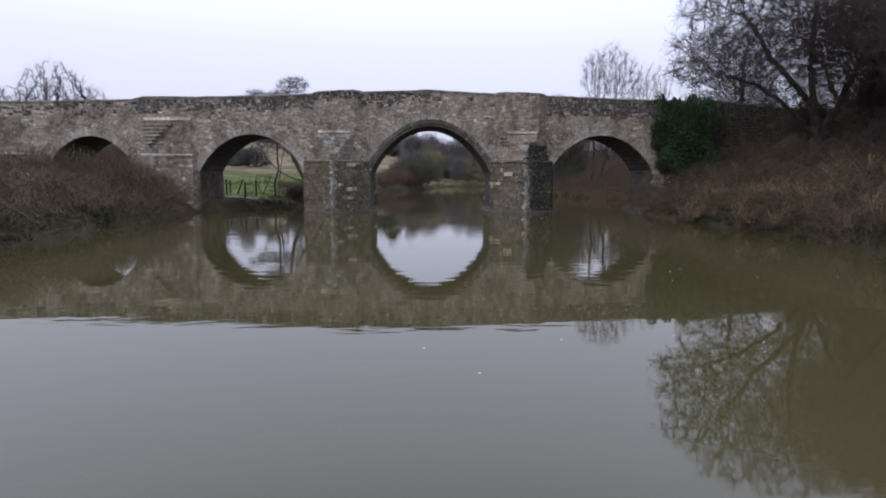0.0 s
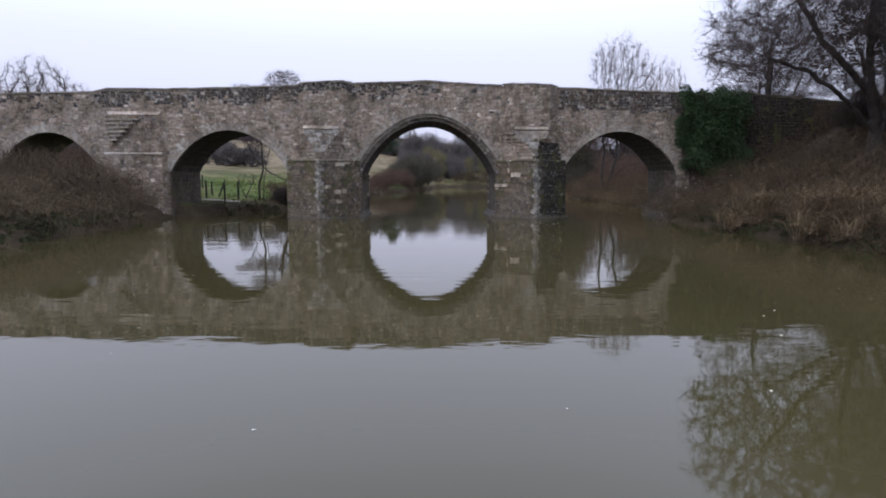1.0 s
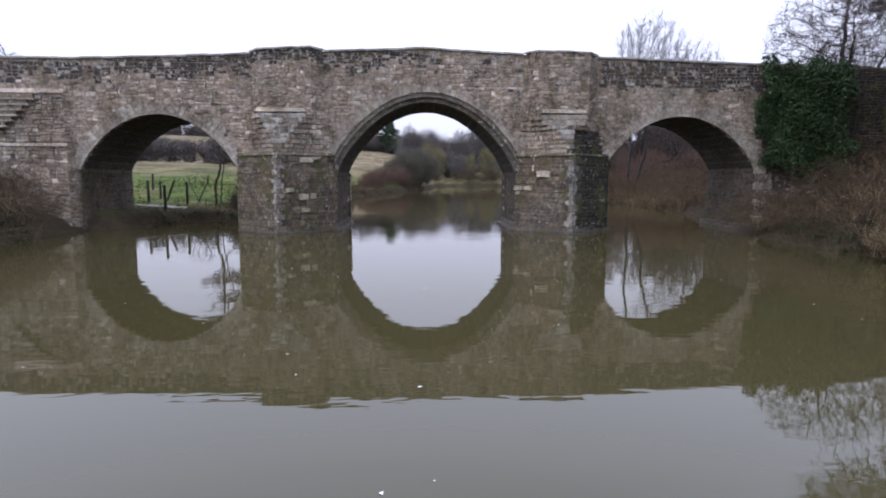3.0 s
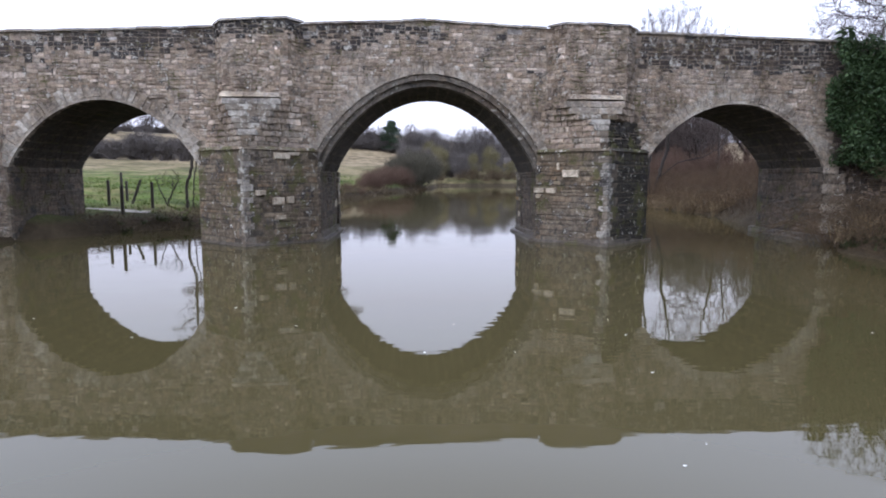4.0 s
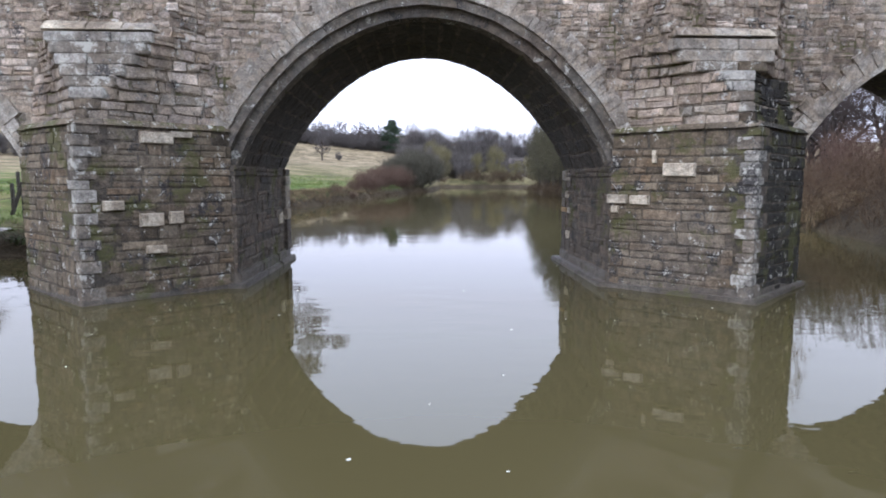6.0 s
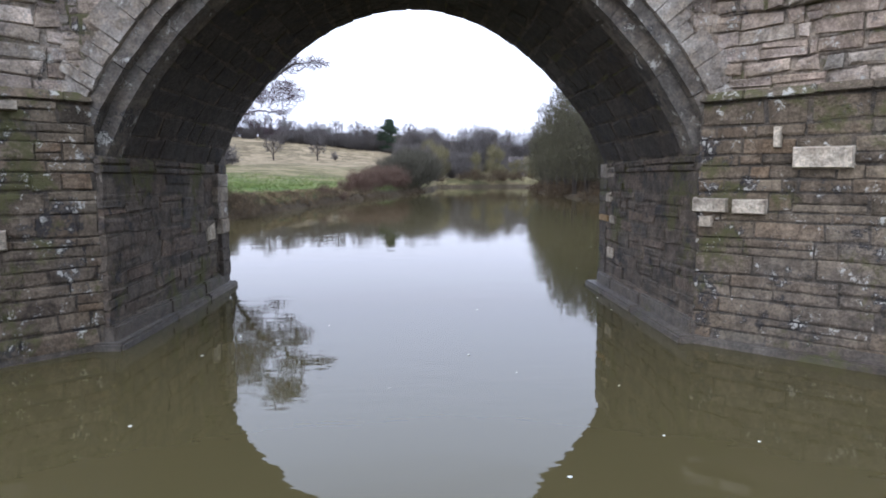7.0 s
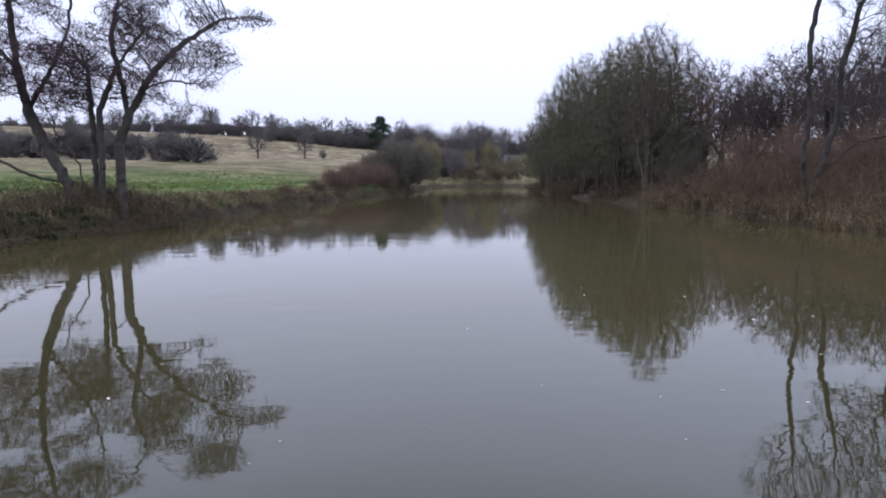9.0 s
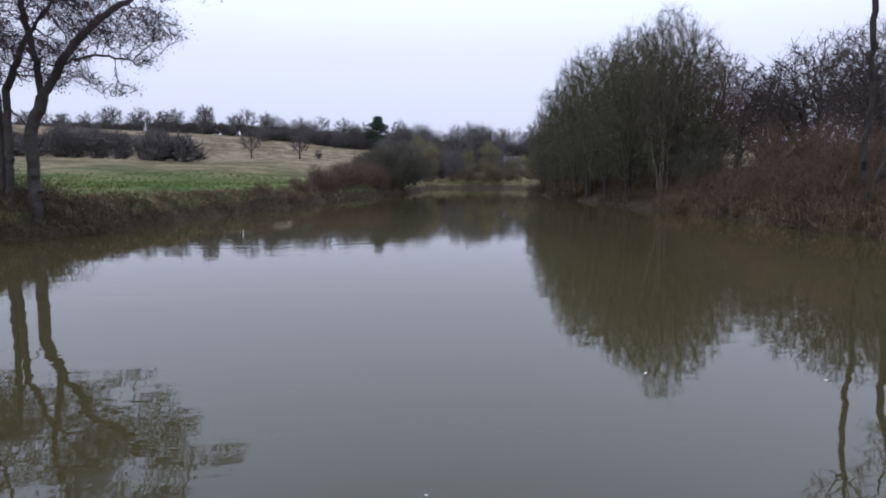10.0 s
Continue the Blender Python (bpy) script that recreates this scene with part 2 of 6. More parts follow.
M_BRAMBLE_RED = plant_mat("russet_bramble_stems", [(0.060, 0.037, 0.021), (0.096, 0.060, 0.034), (0.038, 0.026, 0.017), (0.140, 0.098, 0.058), (0.068, 0.042, 0.025)])
M_STRAW = plant_mat("dry_reed_grass", [(0.17, 0.122, 0.065), (0.24, 0.178, 0.098), (0.12, 0.085, 0.048), (0.29, 0.225, 0.135)])
M_LEAFY = plant_mat("bank_greenery", [(0.03, 0.042, 0.016), (0.05, 0.062, 0.022), (0.06, 0.065, 0.028)])
M_IVY = plant_mat("ivy_leaves", [(0.020, 0.041, 0.017), (0.043, 0.077, 0.029), (0.028, 0.051, 0.020), (0.072, 0.109, 0.043)], 0.5)
M_CONIFER = plant_mat("dark_evergreen", [(0.031, 0.051, 0.031), (0.051, 0.076, 0.043)])
M_GRASS = plant_mat("meadow_grass_blades", [(0.07, 0.11, 0.022), (0.10, 0.15, 0.03), (0.15, 0.16, 0.05)])
M_POST = bark_mat("weathered_fence_wood", (0.03, 0.027, 0.023), (0.07, 0.062, 0.052))

# ---- mesh helpers ----
def mesh_of(name, verts, faces, mat=None, smooth=False):
    """A mesh from arrays: faces is an (n, 3) or (n, 4) array, or a list of polygons."""
    me = bpy.data.meshes.new(name)
    if isinstance(faces, list):
        me.from_pydata([tuple(v) for v in verts], [], faces)
    else:
        v, f = np.asarray(verts, np.float32), np.asarray(faces, np.int32)
        k = f.shape[1]
        me.vertices.add(len(v))
        me.vertices.foreach_set("co", v.ravel())
        me.loops.add(f.size)
        me.loops.foreach_set("vertex_index", f.ravel())
        me.polygons.add(len(f))
        me.polygons.foreach_set("loop_start", np.arange(0, f.size, k, dtype=np.int32))
        me.polygons.foreach_set("loop_total", np.full(len(f), k, np.int32))
        me.update(calc_edges=True)
        me.validate()
    me.polygons.foreach_set("use_smooth", np.full(len(me.polygons), bool(smooth)))
    if mat:
        me.materials.append(mat)
    return me


def part(name, me, parent, label="", kind=""):
    ob = new(name, me)
    ob.parent = parent
    return tagged(ob, label, kind=kind)


def base(name, at, label, category, group="", kind=""):
    e = new(name)
    e.empty_display_size = 0.2
    e.location = at
    return tagged(e, label, category, group, kind)


# ---- ground and river ----
LEFT_Y, LEFT_X = zip((-400, -14), (-40, -13.4), (-20, -13.2), (-12, -13.9), (-5, -14.3), (0, -14.8), (1, -13.8), (2, -13.0), (4, -11.8), (6, -10.2), (9, -9.5), (12, -9.8), (17, -11.4), (22, -11.9), (26, -10.4), (30, -9.9), (35, -9.3), (46, -7.9), (57, -6.6), (70, -5.6), (81, -2.4), (107, 1.5), (130, 3.5), (150, 4.5), (3000, 4.5))
RIGHT_Y, RIGHT_X = zip((-400, 13.5), (-40, 12.9), (-8, 12.6), (-3, 13.0), (-0.5, 14.4), (5, 14.9), (10, 16.6), (16, 17.8), (22, 17.8), (46, 17.9), (70, 18.0), (95, 19.6), (110, 23.5), (130, 31), (140, 60), (146, 200), (150, 3000), (3000, 3000))
FAR_BANK = 158.0


def ease(a, b, v):
    t = np.clip((v - a) / (b - a), 0, 1)
    return t * t * (3 - 2 * t)


def wave(x, y):
    return (np.sin(x * 0.61 + 1.3 * np.sin(y * 0.23)) + np.sin(y * 0.53 + 1.7 * np.sin(x * 0.31)) + 0.6 * np.sin(1.9 * x + 0.7 * y) + 0.6 * np.sin(2.3 * y - 1.1 * x)) / 3.2


def height(x, y):
    """The lie of the land above the water."""
    x, y = np.asarray(x, float), np.asarray(y, float)
    wob = 0.35 * wave(x * 1.3, y * 1.3)
    dl = np.interp(y, LEFT_Y, LEFT_X) - x + wob
    dr = x - np.interp(y, RIGHT_Y, RIGHT_X) + wob
    df = y - FAR_BANK + wob * 2
    d = np.maximum(np.maximum(dl, dr), df)
    side_l = (dl > dr) & (dl > df)
    side_r = (dr > dl) & (dr > df)
    front = 1 - ease(-3.0, 2.0, y)
    pos = np.maximum(d, 0)
    low = 0.95 * (1 - np.exp(-pos / 0.4)) + 0.6 * ease(0.3, 5, pos) + 0.5 * ease(6, 40, pos)
    dip = 0.42 * ease(0.5, 3.5, y) * (1 - ease(11, 19, y)) * (1 - ease(4, 9, np.where(x < 0, -x - 12, 9)))
    low = low * (1 - dip)
    left_front = 0.6 * (1 - np.exp(-pos / 0.4)) + 1.1 * ease(0.2, 4.0, pos) + 0.3 * ease(4, 10, pos)
    right_front = 0.5 * (1 - np.exp(-pos / 0.4)) + 1.9 * ease(0.2, 6, pos) + 1.6 * ease(5, 16, pos)
    right_back = 0.5 * (1 - np.exp(-pos / 0.4)) + 1.2 * ease(0.2, 5, pos) + 0.8 * ease(5, 25, pos)
    h = np.where(side_l, front * left_front + (1 - front) * low, np.where(side_r, front * right_front + (1 - front) * right_back, low))
    h = h + np.where(side_r, 3.4 * ease(16.5, 26, x) * (1 - ease(7, 16, np.abs(y - 2.0))), 0)
    h = h + np.where(side_l, 3.6 * ease(-27, -40, x) * (1 - ease(5, 14, np.abs(y - 2.2))), 0)
    up = y - 0.8 * (np.minimum(x, 0) + 30)
    h = h + (5 * ease(60, 200, up) * (1 - 0.75 * ease(-12, 8, x)) + 15 * ease(188, 340, up)) * (1 - ease(10, 90, x) * 0.75) + 26 * ease(260, 700, y)
    h = h + 12 * ease(60, 400, x) * ease(-60, 120, y)
    h = h + 0.10 * wave(x * 0.9, y * 0.9) * np.minimum(1, pos)
    return np.where(d > 0, h, -0.9 * np.minimum(1, -d / 1.2))


def spread(lo, hi, near_lo, near_hi, fine, grow=1.12):
    v = list(np.arange(near_lo, near_hi + fine / 2, fine))
    s = fine
    while v[-1] < hi:
        s *= grow
        v.append(v[-1] + s)
    s = fine
    while v[0] > lo:
        s *= grow
        v.insert(0, v[0] - s)
    return np.array(v)


def build_ground():
    xs = spread(-2500, 2500, -36, 40, 0.55)
    ys = spread(-300, 3500, -30, 62, 0.6, 1.07)
    gx, gy = np.meshgrid(xs, ys)
    v = np.stack([gx, gy, height(gx, gy)], -1).reshape(-1, 3)
    w = len(xs)
    i = (np.arange(len(ys) - 1)[:, None] * w + np.arange(w - 1)[None]).ravel()
    tagged(new("ground", mesh_of("ground", v, np.stack([i, i + 1, i + w + 1, i + w], 1), M_GROUND, True)), "winter river valley of green pasture, straw field and earth banks", "ground", kind="structure")


build_ground()

wv = [(-40, -400, 0), (60, -400, 0), (60, 135, 0), (400, 135, 0), (400, 175, 0), (-40, 175, 0)]
tagged(new("water", mesh_of("water", wv, [(0, 1, 2, 5), (2, 3, 4, 5)], M_WATER)), "still olive-brown river with faint ripples", "river", kind="structure")

# ---- bridge ----
def back(x):
    """The far face of the bridge, a little askew to the near one."""
    return 4.5 - 0.05 * max(-4.0, min(4.0, float(x)))

# each opening: centre, half span, springing height, crown height, width of its moulded front ring
ARCHES = [(-21.1, 2.55, 3.0, 4.75, 0.0), (-11.2, 3.25, 2.6, 4.9, 0.0), (0.08, 3.86, 2.5, 5.48, 0.38), (11.1, 3.32, 2.7, 4.92, 0.0)]
TOP_X, TOP_Z = zip((-60, 6.0), (-40, 6.6), (-24, 6.9), (-18.4, 7.02), (-17.9, 7.22), (-14.6, 7.2), (-7.5, 7.42), (-4.6, 7.56), (0, 7.74), (4.4, 7.5), (7.6, 7.42), (14.2, 7.2), (18.3, 7.25), (24.5, 6.72), (40, 6.0), (70, 5.0))


def intrados(x, grow=0.0):
    """Height of the open arch above x, grown outwards; None beside the arches."""
    for cx, half, spring, crown, foot in ARCHES:
        a, rise = half + grow, crown - spring + grow
        if abs(x - cx) < a:
            t = abs(x - cx) / a
            return spring + rise * (1 - t * t) ** 0.83
    return None


def in_opening(x, z, grow=0.0):
    h = intrados(x, grow)
    return h is not None and z < h


def build_core(parent):
    """The solid body behind the face stones, with its openings right through."""
    xs = set(np.arange(-46, 46.01, 0.5))
    for cx, half, _, _, order in ARCHES:
        for t in np.linspace(0, math.pi, 61):
            xs.add(cx - half * math.cos(t))
            xs.add(cx - (half + order) * math.cos(t))
    xs = sorted(xs)
    xs = [x for i, x in enumerate(xs) if i == 0 or x - xs[i - 1] > 1e-3]
    v, f = [], []

    def quad(a, b, c, d):
        k = len(v)
        v.extend([a, b, c, d])
        f.append((k, k + 1, k + 2, k + 3))

    y0, ym = 0.05, 0.40

    def under(x, m, grown):
        """Lower edge at x of the column about m."""
        for cx, half, spring, crown, order in ARCHES:
            g = order if grown else 0.0
            if abs(m - cx) < half + g:
                t = min(1.0, abs(x - cx) / (half + g))
                return spring + (crown - spring + g) * (1 - t * t) ** 0.83, abs(m - cx) < half
        return -1.0, False

    for a, b in zip(xs, xs[1:]):
        m = (a + b) / 2
        ya, yb = back(a) - 0.05, back(b) - 0.05
        (la, _), (lb, _) = under(a, m, False), under(b, m, False)
        (ga, deep), (gb, _) = under(a, m, True), under(b, m, True)
        ta, tb = np.interp(a, TOP_X, TOP_Z) - 0.06, np.interp(b, TOP_X, TOP_Z) - 0.06
        quad((a, y0, ga), (b, y0, gb), (b, y0, tb), (a, y0, ta))
        if ga > -1 and not deep:      # ledge of the moulded ring beside the opening
            s = next(q[2] for q in ARCHES if abs(m - q[0]) < q[1] + q[4])
            quad((a, y0, -1), (b, y0, -1), (b, y0, s), (a, y0, s))
            quad((a, y0, s), (b, y0, s), (b, ym, s), (a, ym, s))
            quad((a, ym, s), (b, ym, s), (b, ym, gb), (a, ym, ga))
            quad((a, ym, ga), (b, ym, gb), (b, y0, gb), (a, y0, ga))
        elif ga > la + 1e-3 or gb > lb + 1e-3:
            quad((a, ym, la), (b, ym, lb), (b, ym, gb), (a, ym, ga))
            quad((a, ym, ga), (b, ym, gb), (b, y0, gb), (a, y0, ga))
        quad((b, yb, lb), (a, ya, la), (a, ya, ta), (b, yb, tb))
        quad((a, y0, ta), (b, y0, tb), (b, y0 + 0.38, tb), (a, y0 + 0.38, ta))
        quad((a, ya - 0.38, ta), (b, yb - 0.38, tb), (b, yb, tb), (a, ya, ta))
        quad((a, y0 + 0.38, ta), (b, y0 + 0.38, tb), (b, y0 + 0.38, tb - 1.0), (a, y0 + 0.38, ta - 1.0))
        quad((b, yb - 0.38, tb), (a, ya - 0.38, ta), (a, ya - 0.38, ta - 1.0), (b, yb - 0.38, tb - 1.0))
        quad((a, y0 + 0.38, ta - 1.0), (b, y0 + 0.38, tb - 1.0), (b, yb - 0.38, tb - 1.0), (a, ya - 0.38, ta - 1.0))
        if la > -1:
            q = ym if deep and ga > la + 1e-3 else y0
            quad((a, ya, la), (b, yb, lb), (b, q, lb), (a, q, la))
    for cx, half, spring, crown, order in ARCHES:
        for x, s in ((cx - half, 1), (cx + half, -1)):
            y1 = back(x) - 0.05
            if s > 0:
                quad((x, y0, -1), (x, y1, -1), (x, y1, spring), (x, y0, spring))
            else:
                quad((x, y1, -1), (x, y0, -1), (x, y0, spring), (x, y1, spring))
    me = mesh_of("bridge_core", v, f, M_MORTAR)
    me.materials.append(M_MORTAR_DARK)
    for q in me.polygons:      # darker mortar inside the openings; right of x 17.3 it carries tree shade
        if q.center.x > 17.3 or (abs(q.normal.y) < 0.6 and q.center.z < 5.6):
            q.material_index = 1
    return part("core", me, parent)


def block(rng, w, h, depth, rough=0.25, round_=0.3):
    """Corner rings of one dressed or rubble stone in its own plane: u, v, out."""
    j = lambda s: (rng.random() - 0.5) * 2 * s
    e = min(w, h)
    outer = [(-w / 2 + j(rough * e * 0.25), -h / 2 + j(rough * e * 0.25)), (w / 2 + j(rough * e * 0.25), -h / 2 + j(rough * e * 0.25)), (w / 2 + j(rough * e * 0.25), h / 2 + j(rough * e * 0.25)), (-w / 2 + j(rough * e * 0.25), h / 2 + j(rough * e * 0.25))]
    i1, i2 = 0.09 * e, (0.09 + round_ * 0.5) * e
    out = []
    for inset, d in ((0.0, -0.05), (i1, depth * (0.55 + 0.2 * rng.random())), (i2, depth)):
        for (u, q), (su, sq) in zip(outer, ((1, 1), (-1, 1), (-1, -1), (1, -1))):
            out.append((u + su * inset, q + sq * inset, d + (j(depth * rough) if d > 0 else 0)))
    return out


BLOCK_FACES = [(a + k, a + (k + 1) % 4, a + 4 + (k + 1) % 4, a + 4 + k) for a in (0, 4) for k in range(4)] + [(8, 9, 10, 11)]


class Stones:
    """Collects blocks laid on a plane and joins them into one mesh."""

    def __init__(self):
        self.v, self.f = [], []

    def add(self, pts):
        k = len(self.v)
        self.v.extend(pts)
        self.f.extend([tuple(k + i for i in q) for q in BLOCK_FACES])

    def mesh(self, name, mat):
        return mesh_of(name, self.v, np.array(self.f), mat)


def courses(rng, u0, u1, v0, v1, hmin, hmax, lmin, lmax):
    """Rows of stones over a rectangle: centre u, centre v, length, height."""
    z = v0
    while z < v1 - 0.03:
        h = min(rng.uniform(hmin, hmax), v1 - z)
        if v1 - z - h < hmin * 0.6:
            h = v1 - z
        u = u0 - rng.random() * lmin
        while u < u1:
            w = rng.uniform(lmin, lmax) * (0.7 + 0.6 * h / hmax)
            a, b = max(u, u0), min(u + w, u1)
            if b - a > 0.05:
                if h > 0.2 and rng.random() < 0.22:   # two thin ones in a thick course
                    s = h * rng.uniform(0.4, 0.6)
                    yield (a + b) / 2, z + s / 2, b - a, s
                    yield (a + b) / 2, z + s + (h - s) / 2, b - a, h - s
                else:
                    yield (a + b) / 2, z + h / 2, b - a, h
            u += w
        z += h


def rubble(rng, u0, u1, v0, v1, tall=0.25, wide=0.5):
    """Random rubble: staggered panels split again and again into uneven stones."""
    stack = []
    z = v0
    while z < v1 - 1e-6:
        h = min(rng.uniform(0.5, 0.9), v1 - z)
        u = u0 - rng.random()
        while u < u1:
            w = rng.uniform(0.7, 1.5)
            if min(u + w, u1) - max(u, u0) > 0.04:
                stack.append((max(u, u0), min(u + w, u1), z, z + h))
            u += w
        z += h
    while stack:
        a, b, c, d = stack.pop()
        w, h = b - a, d - c
        lim_h, lim_w = tall * rng.uniform(0.55, 1.1), wide * rng.uniform(0.5, 1.15)
        if h > lim_h and (h > 0.45 * w or w <= lim_w):
            m = c + h * rng.uniform(0.35, 0.65)
            stack += [(a, b, c, m), (a, b, m, d)]
        elif w > lim_w:
            m = a + w * rng.uniform(0.3, 0.7)
            stack += [(a, m, c, d), (m, b, c, d)]
        else:
            yield (a + b) / 2, (c + d) / 2, w, h


def lay(origin, eu, ev, en, rings):
    o, a, b, c = (np.array(q, float) for q in (origin, eu, ev, en))
    return [tuple(o + a * u + b * q + c * d) for u, q, d in rings]


JOINT = 0.012
bridge = base("stone_bridge", (0, 0, 0), "medieval ragstone bridge with arches, cutwaters and lichened parapet over the river", "bridge")
build_core(bridge)

# plan of a cutwater: half width at the face, nose reach
PIERS = [(-5.92, 2.10, 1.80), (5.95, 2.05, 1.85)]
BAYS = [(-5.75, 1.55, 1.12), (5.8, 1.6, 1.08)]
LAND_PIERS = [(-16.3, 1.5, 0.7), (-26.6, 1.7, 1.1)]


def near_pier(x, pad=0.0):
    return any(abs(x - cx) < half + pad for cx, half, _ in PIERS)


def face_stones():
    rng = random.Random(11)
    warm, dark, shaded = Stones(), Stones(), Stones()
    for u, z, w, h in rubble(rng, -34, 28, -0.3, 7.8, 0.27, 0.52):
        top = np.interp(u, TOP_X, TOP_Z) - 0.08
        if z + h / 2 > top:
            continue
        if any(in_opening(u + s * w / 2, z - h / 2, 0.34) for s in (-1, 0, 1)) or in_opening(u, z, 0.34):
            continue
        if near_pier(u, -0.1) and z < 3.2:
            continue
        if any(abs(u - cx) < half - 0.15 for cx, half, _ in BAYS) and z > 4.9:
            continue
        if any(abs(u - cx) < half - 0.1 for cx, half, _ in LAND_PIERS) and z < 5.4:
            continue
        # black crust, thinning out downwards; heavy on the far parapet, none on the rebuilt stretch
        depth = top - z
        share = 0.92 * min(1.0, max(0.0, (1.0 + 0.18 * math.sin(u * 1.7) - depth) / 0.55))
        if u < -18.5:
            share *= 0.45
        if 0.6 < u < 7.6:
            share = 0.05
        if u > 7.6:
            share = 0.95 * min(1.0, max(0.0, (1.25 + 0.1 * math.sin(u * 2.3) - depth) / 0.3))
        if u > 14.6:
            share = max(share, 0.75)
        crusted = rng.random() < share
        dim = crusted or u > 17.1
        gap = JOINT * (0.3 if dim else 0.9)
        ring = block(rng, w - gap, h - gap, rng.uniform(0.005, 0.018) if dim else rng.uniform(0.006, 0.024), 0.3 if dim else 0.55, 0.3 if dim else 0.4)
        (shaded if u > 17.6 + rng.uniform(-0.5, 0.5) else dark if crusted else warm).add(lay((u, 0.05, z), (1, 0, 0), (0, 0, 1), (0, -1, 0), ring))
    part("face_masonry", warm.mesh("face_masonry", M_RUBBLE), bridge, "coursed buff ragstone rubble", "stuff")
    part("damp_masonry", shaded.mesh("damp_masonry", M_SHADED_WALL), bridge, "brown abutment rubble, its colour darkened for tree shade", "stuff")
    part("crusted_masonry", dark.mesh("crusted_masonry", M_DARK), bridge, "blackened parapet rubble with white lichen", "stuff")


face_stones()


def wall_stones(rng, p0, p1, z0, z1, sizes, deep=(0.01, 0.035), rough=0.35, skip=None):
    """Blocks on an upright plane from p0 to p1, whose outside lies to the right of that way."""
    d = np.array([p1[0] - p0[0], p1[1] - p0[1], 0.0])
    run = float(np.linalg.norm(d))
    d = d / run
    out = np.array([d[1], -d[0], 0.0])
    gen = courses(rng, 0, run, z0, z1, *sizes) if len(sizes) == 4 else rubble(rng, 0, run, z0, z1, *sizes)
    for u, z, w, h in gen:
        at = np.array([p0[0], p0[1], 0.0]) + d * u + np.array([0, 0, z])
        if skip and skip(u, z, w, h):
            continue
        yield at, d, out, block(rng, w - JOINT * 0.5, h - JOINT * 0.5, rng.uniform(*deep), rough)


def prism(poly, z0, z1, top=None):
    """An upright prism; top may give another outline for its upper face."""
    n = len(poly)
    top = top or poly
    v = [(x, y, z0) for x, y in poly] + [(x, y, z1) for x, y in top]
    f = [(k, (k + 1) % n, n + (k + 1) % n, n + k) for k in range(n)] + [tuple(range(n, 2 * n)), tuple(reversed(range(n)))]
    return v, f


def solid(name, poly, z0, z1, mat, parent, top=None, label="", bevel=0.0):
    v, f = prism(poly, z0, z1, top)
    bm = bmesh.new()
    vs = [bm.verts.new(p) for p in v]
    for q in f:
        bm.faces.new([vs[k] for k in q])
    if bevel:
        bmesh.ops.bevel(bm, geom=list(bm.edges), offset=bevel, segments=2, affect="EDGES")
    bm.normal_update()
    me = bpy.data.meshes.new(name)
    bm.to_mesh(me)
    bm.free()
    me.materials.append(mat)
    return part(name, me, parent, label)


def wedge(cx, half, reach, y0=0.05):
    return [(cx - half, y0), (cx, -reach), (cx + half, y0)]


def blunt(cx, half, reach, flat, y0=0.05):
    return [(cx - half, y0), (cx - flat, -reach), (cx + flat, -reach), (cx + half, y0)]


def quoin(rng, cx, half, reach, z, h, la, lb, name="quoin", mat=None):
    """A corner stone that wraps the nose of a cutwater, la and lb long on its two faces."""
    a = np.array([-half, reach + 0.05])
    a = a / np.linalg.norm(a)
    nose = np.array([cx, -reach])
    p = 0.008 + rng.random() * 0.016
    A, B = nose + a * la, nose + a * [-1, 1] * lb
    out = np.array([0, -1.0]) * p
    poly = [tuple(A + np.array([-p * 0.7, -p * 0.7])), tuple(nose + out * 1.25), tuple(B + np.array([p * 0.7, -p * 0.7])), tuple(nose + np.array([0, 0.5]))]
    return solid(name, poly, z + 0.008, z + h - 0.008, mat or M_QUOIN, bridge, bevel=0.012)


# courses of the upper cutwaters, from the string course up: half width of the flat front, reach, rise
CORBELS = [
    [(0.09, 1.50, 0.20), (0.17, 1.42, 0.19), (0.30, 1.34, 0.21), (0.44, 1.26, 0.20), (0.56, 1.17, 0.22), (0.70, 1.08, 0.20), (0.84, 1.00, 0.22), (0.97, 0.92, 0.20)],
    [(0.08, 1.55, 0.21), (0.12, 1.48, 0.19), (0.18, 1.42, 0.20), (0.25, 1.34, 0.19), (0.32, 1.26, 0.20), (0.66, 1.06, 0.19), (0.88, 0.95, 0.23), (1.00, 0.88, 0.22)],
]


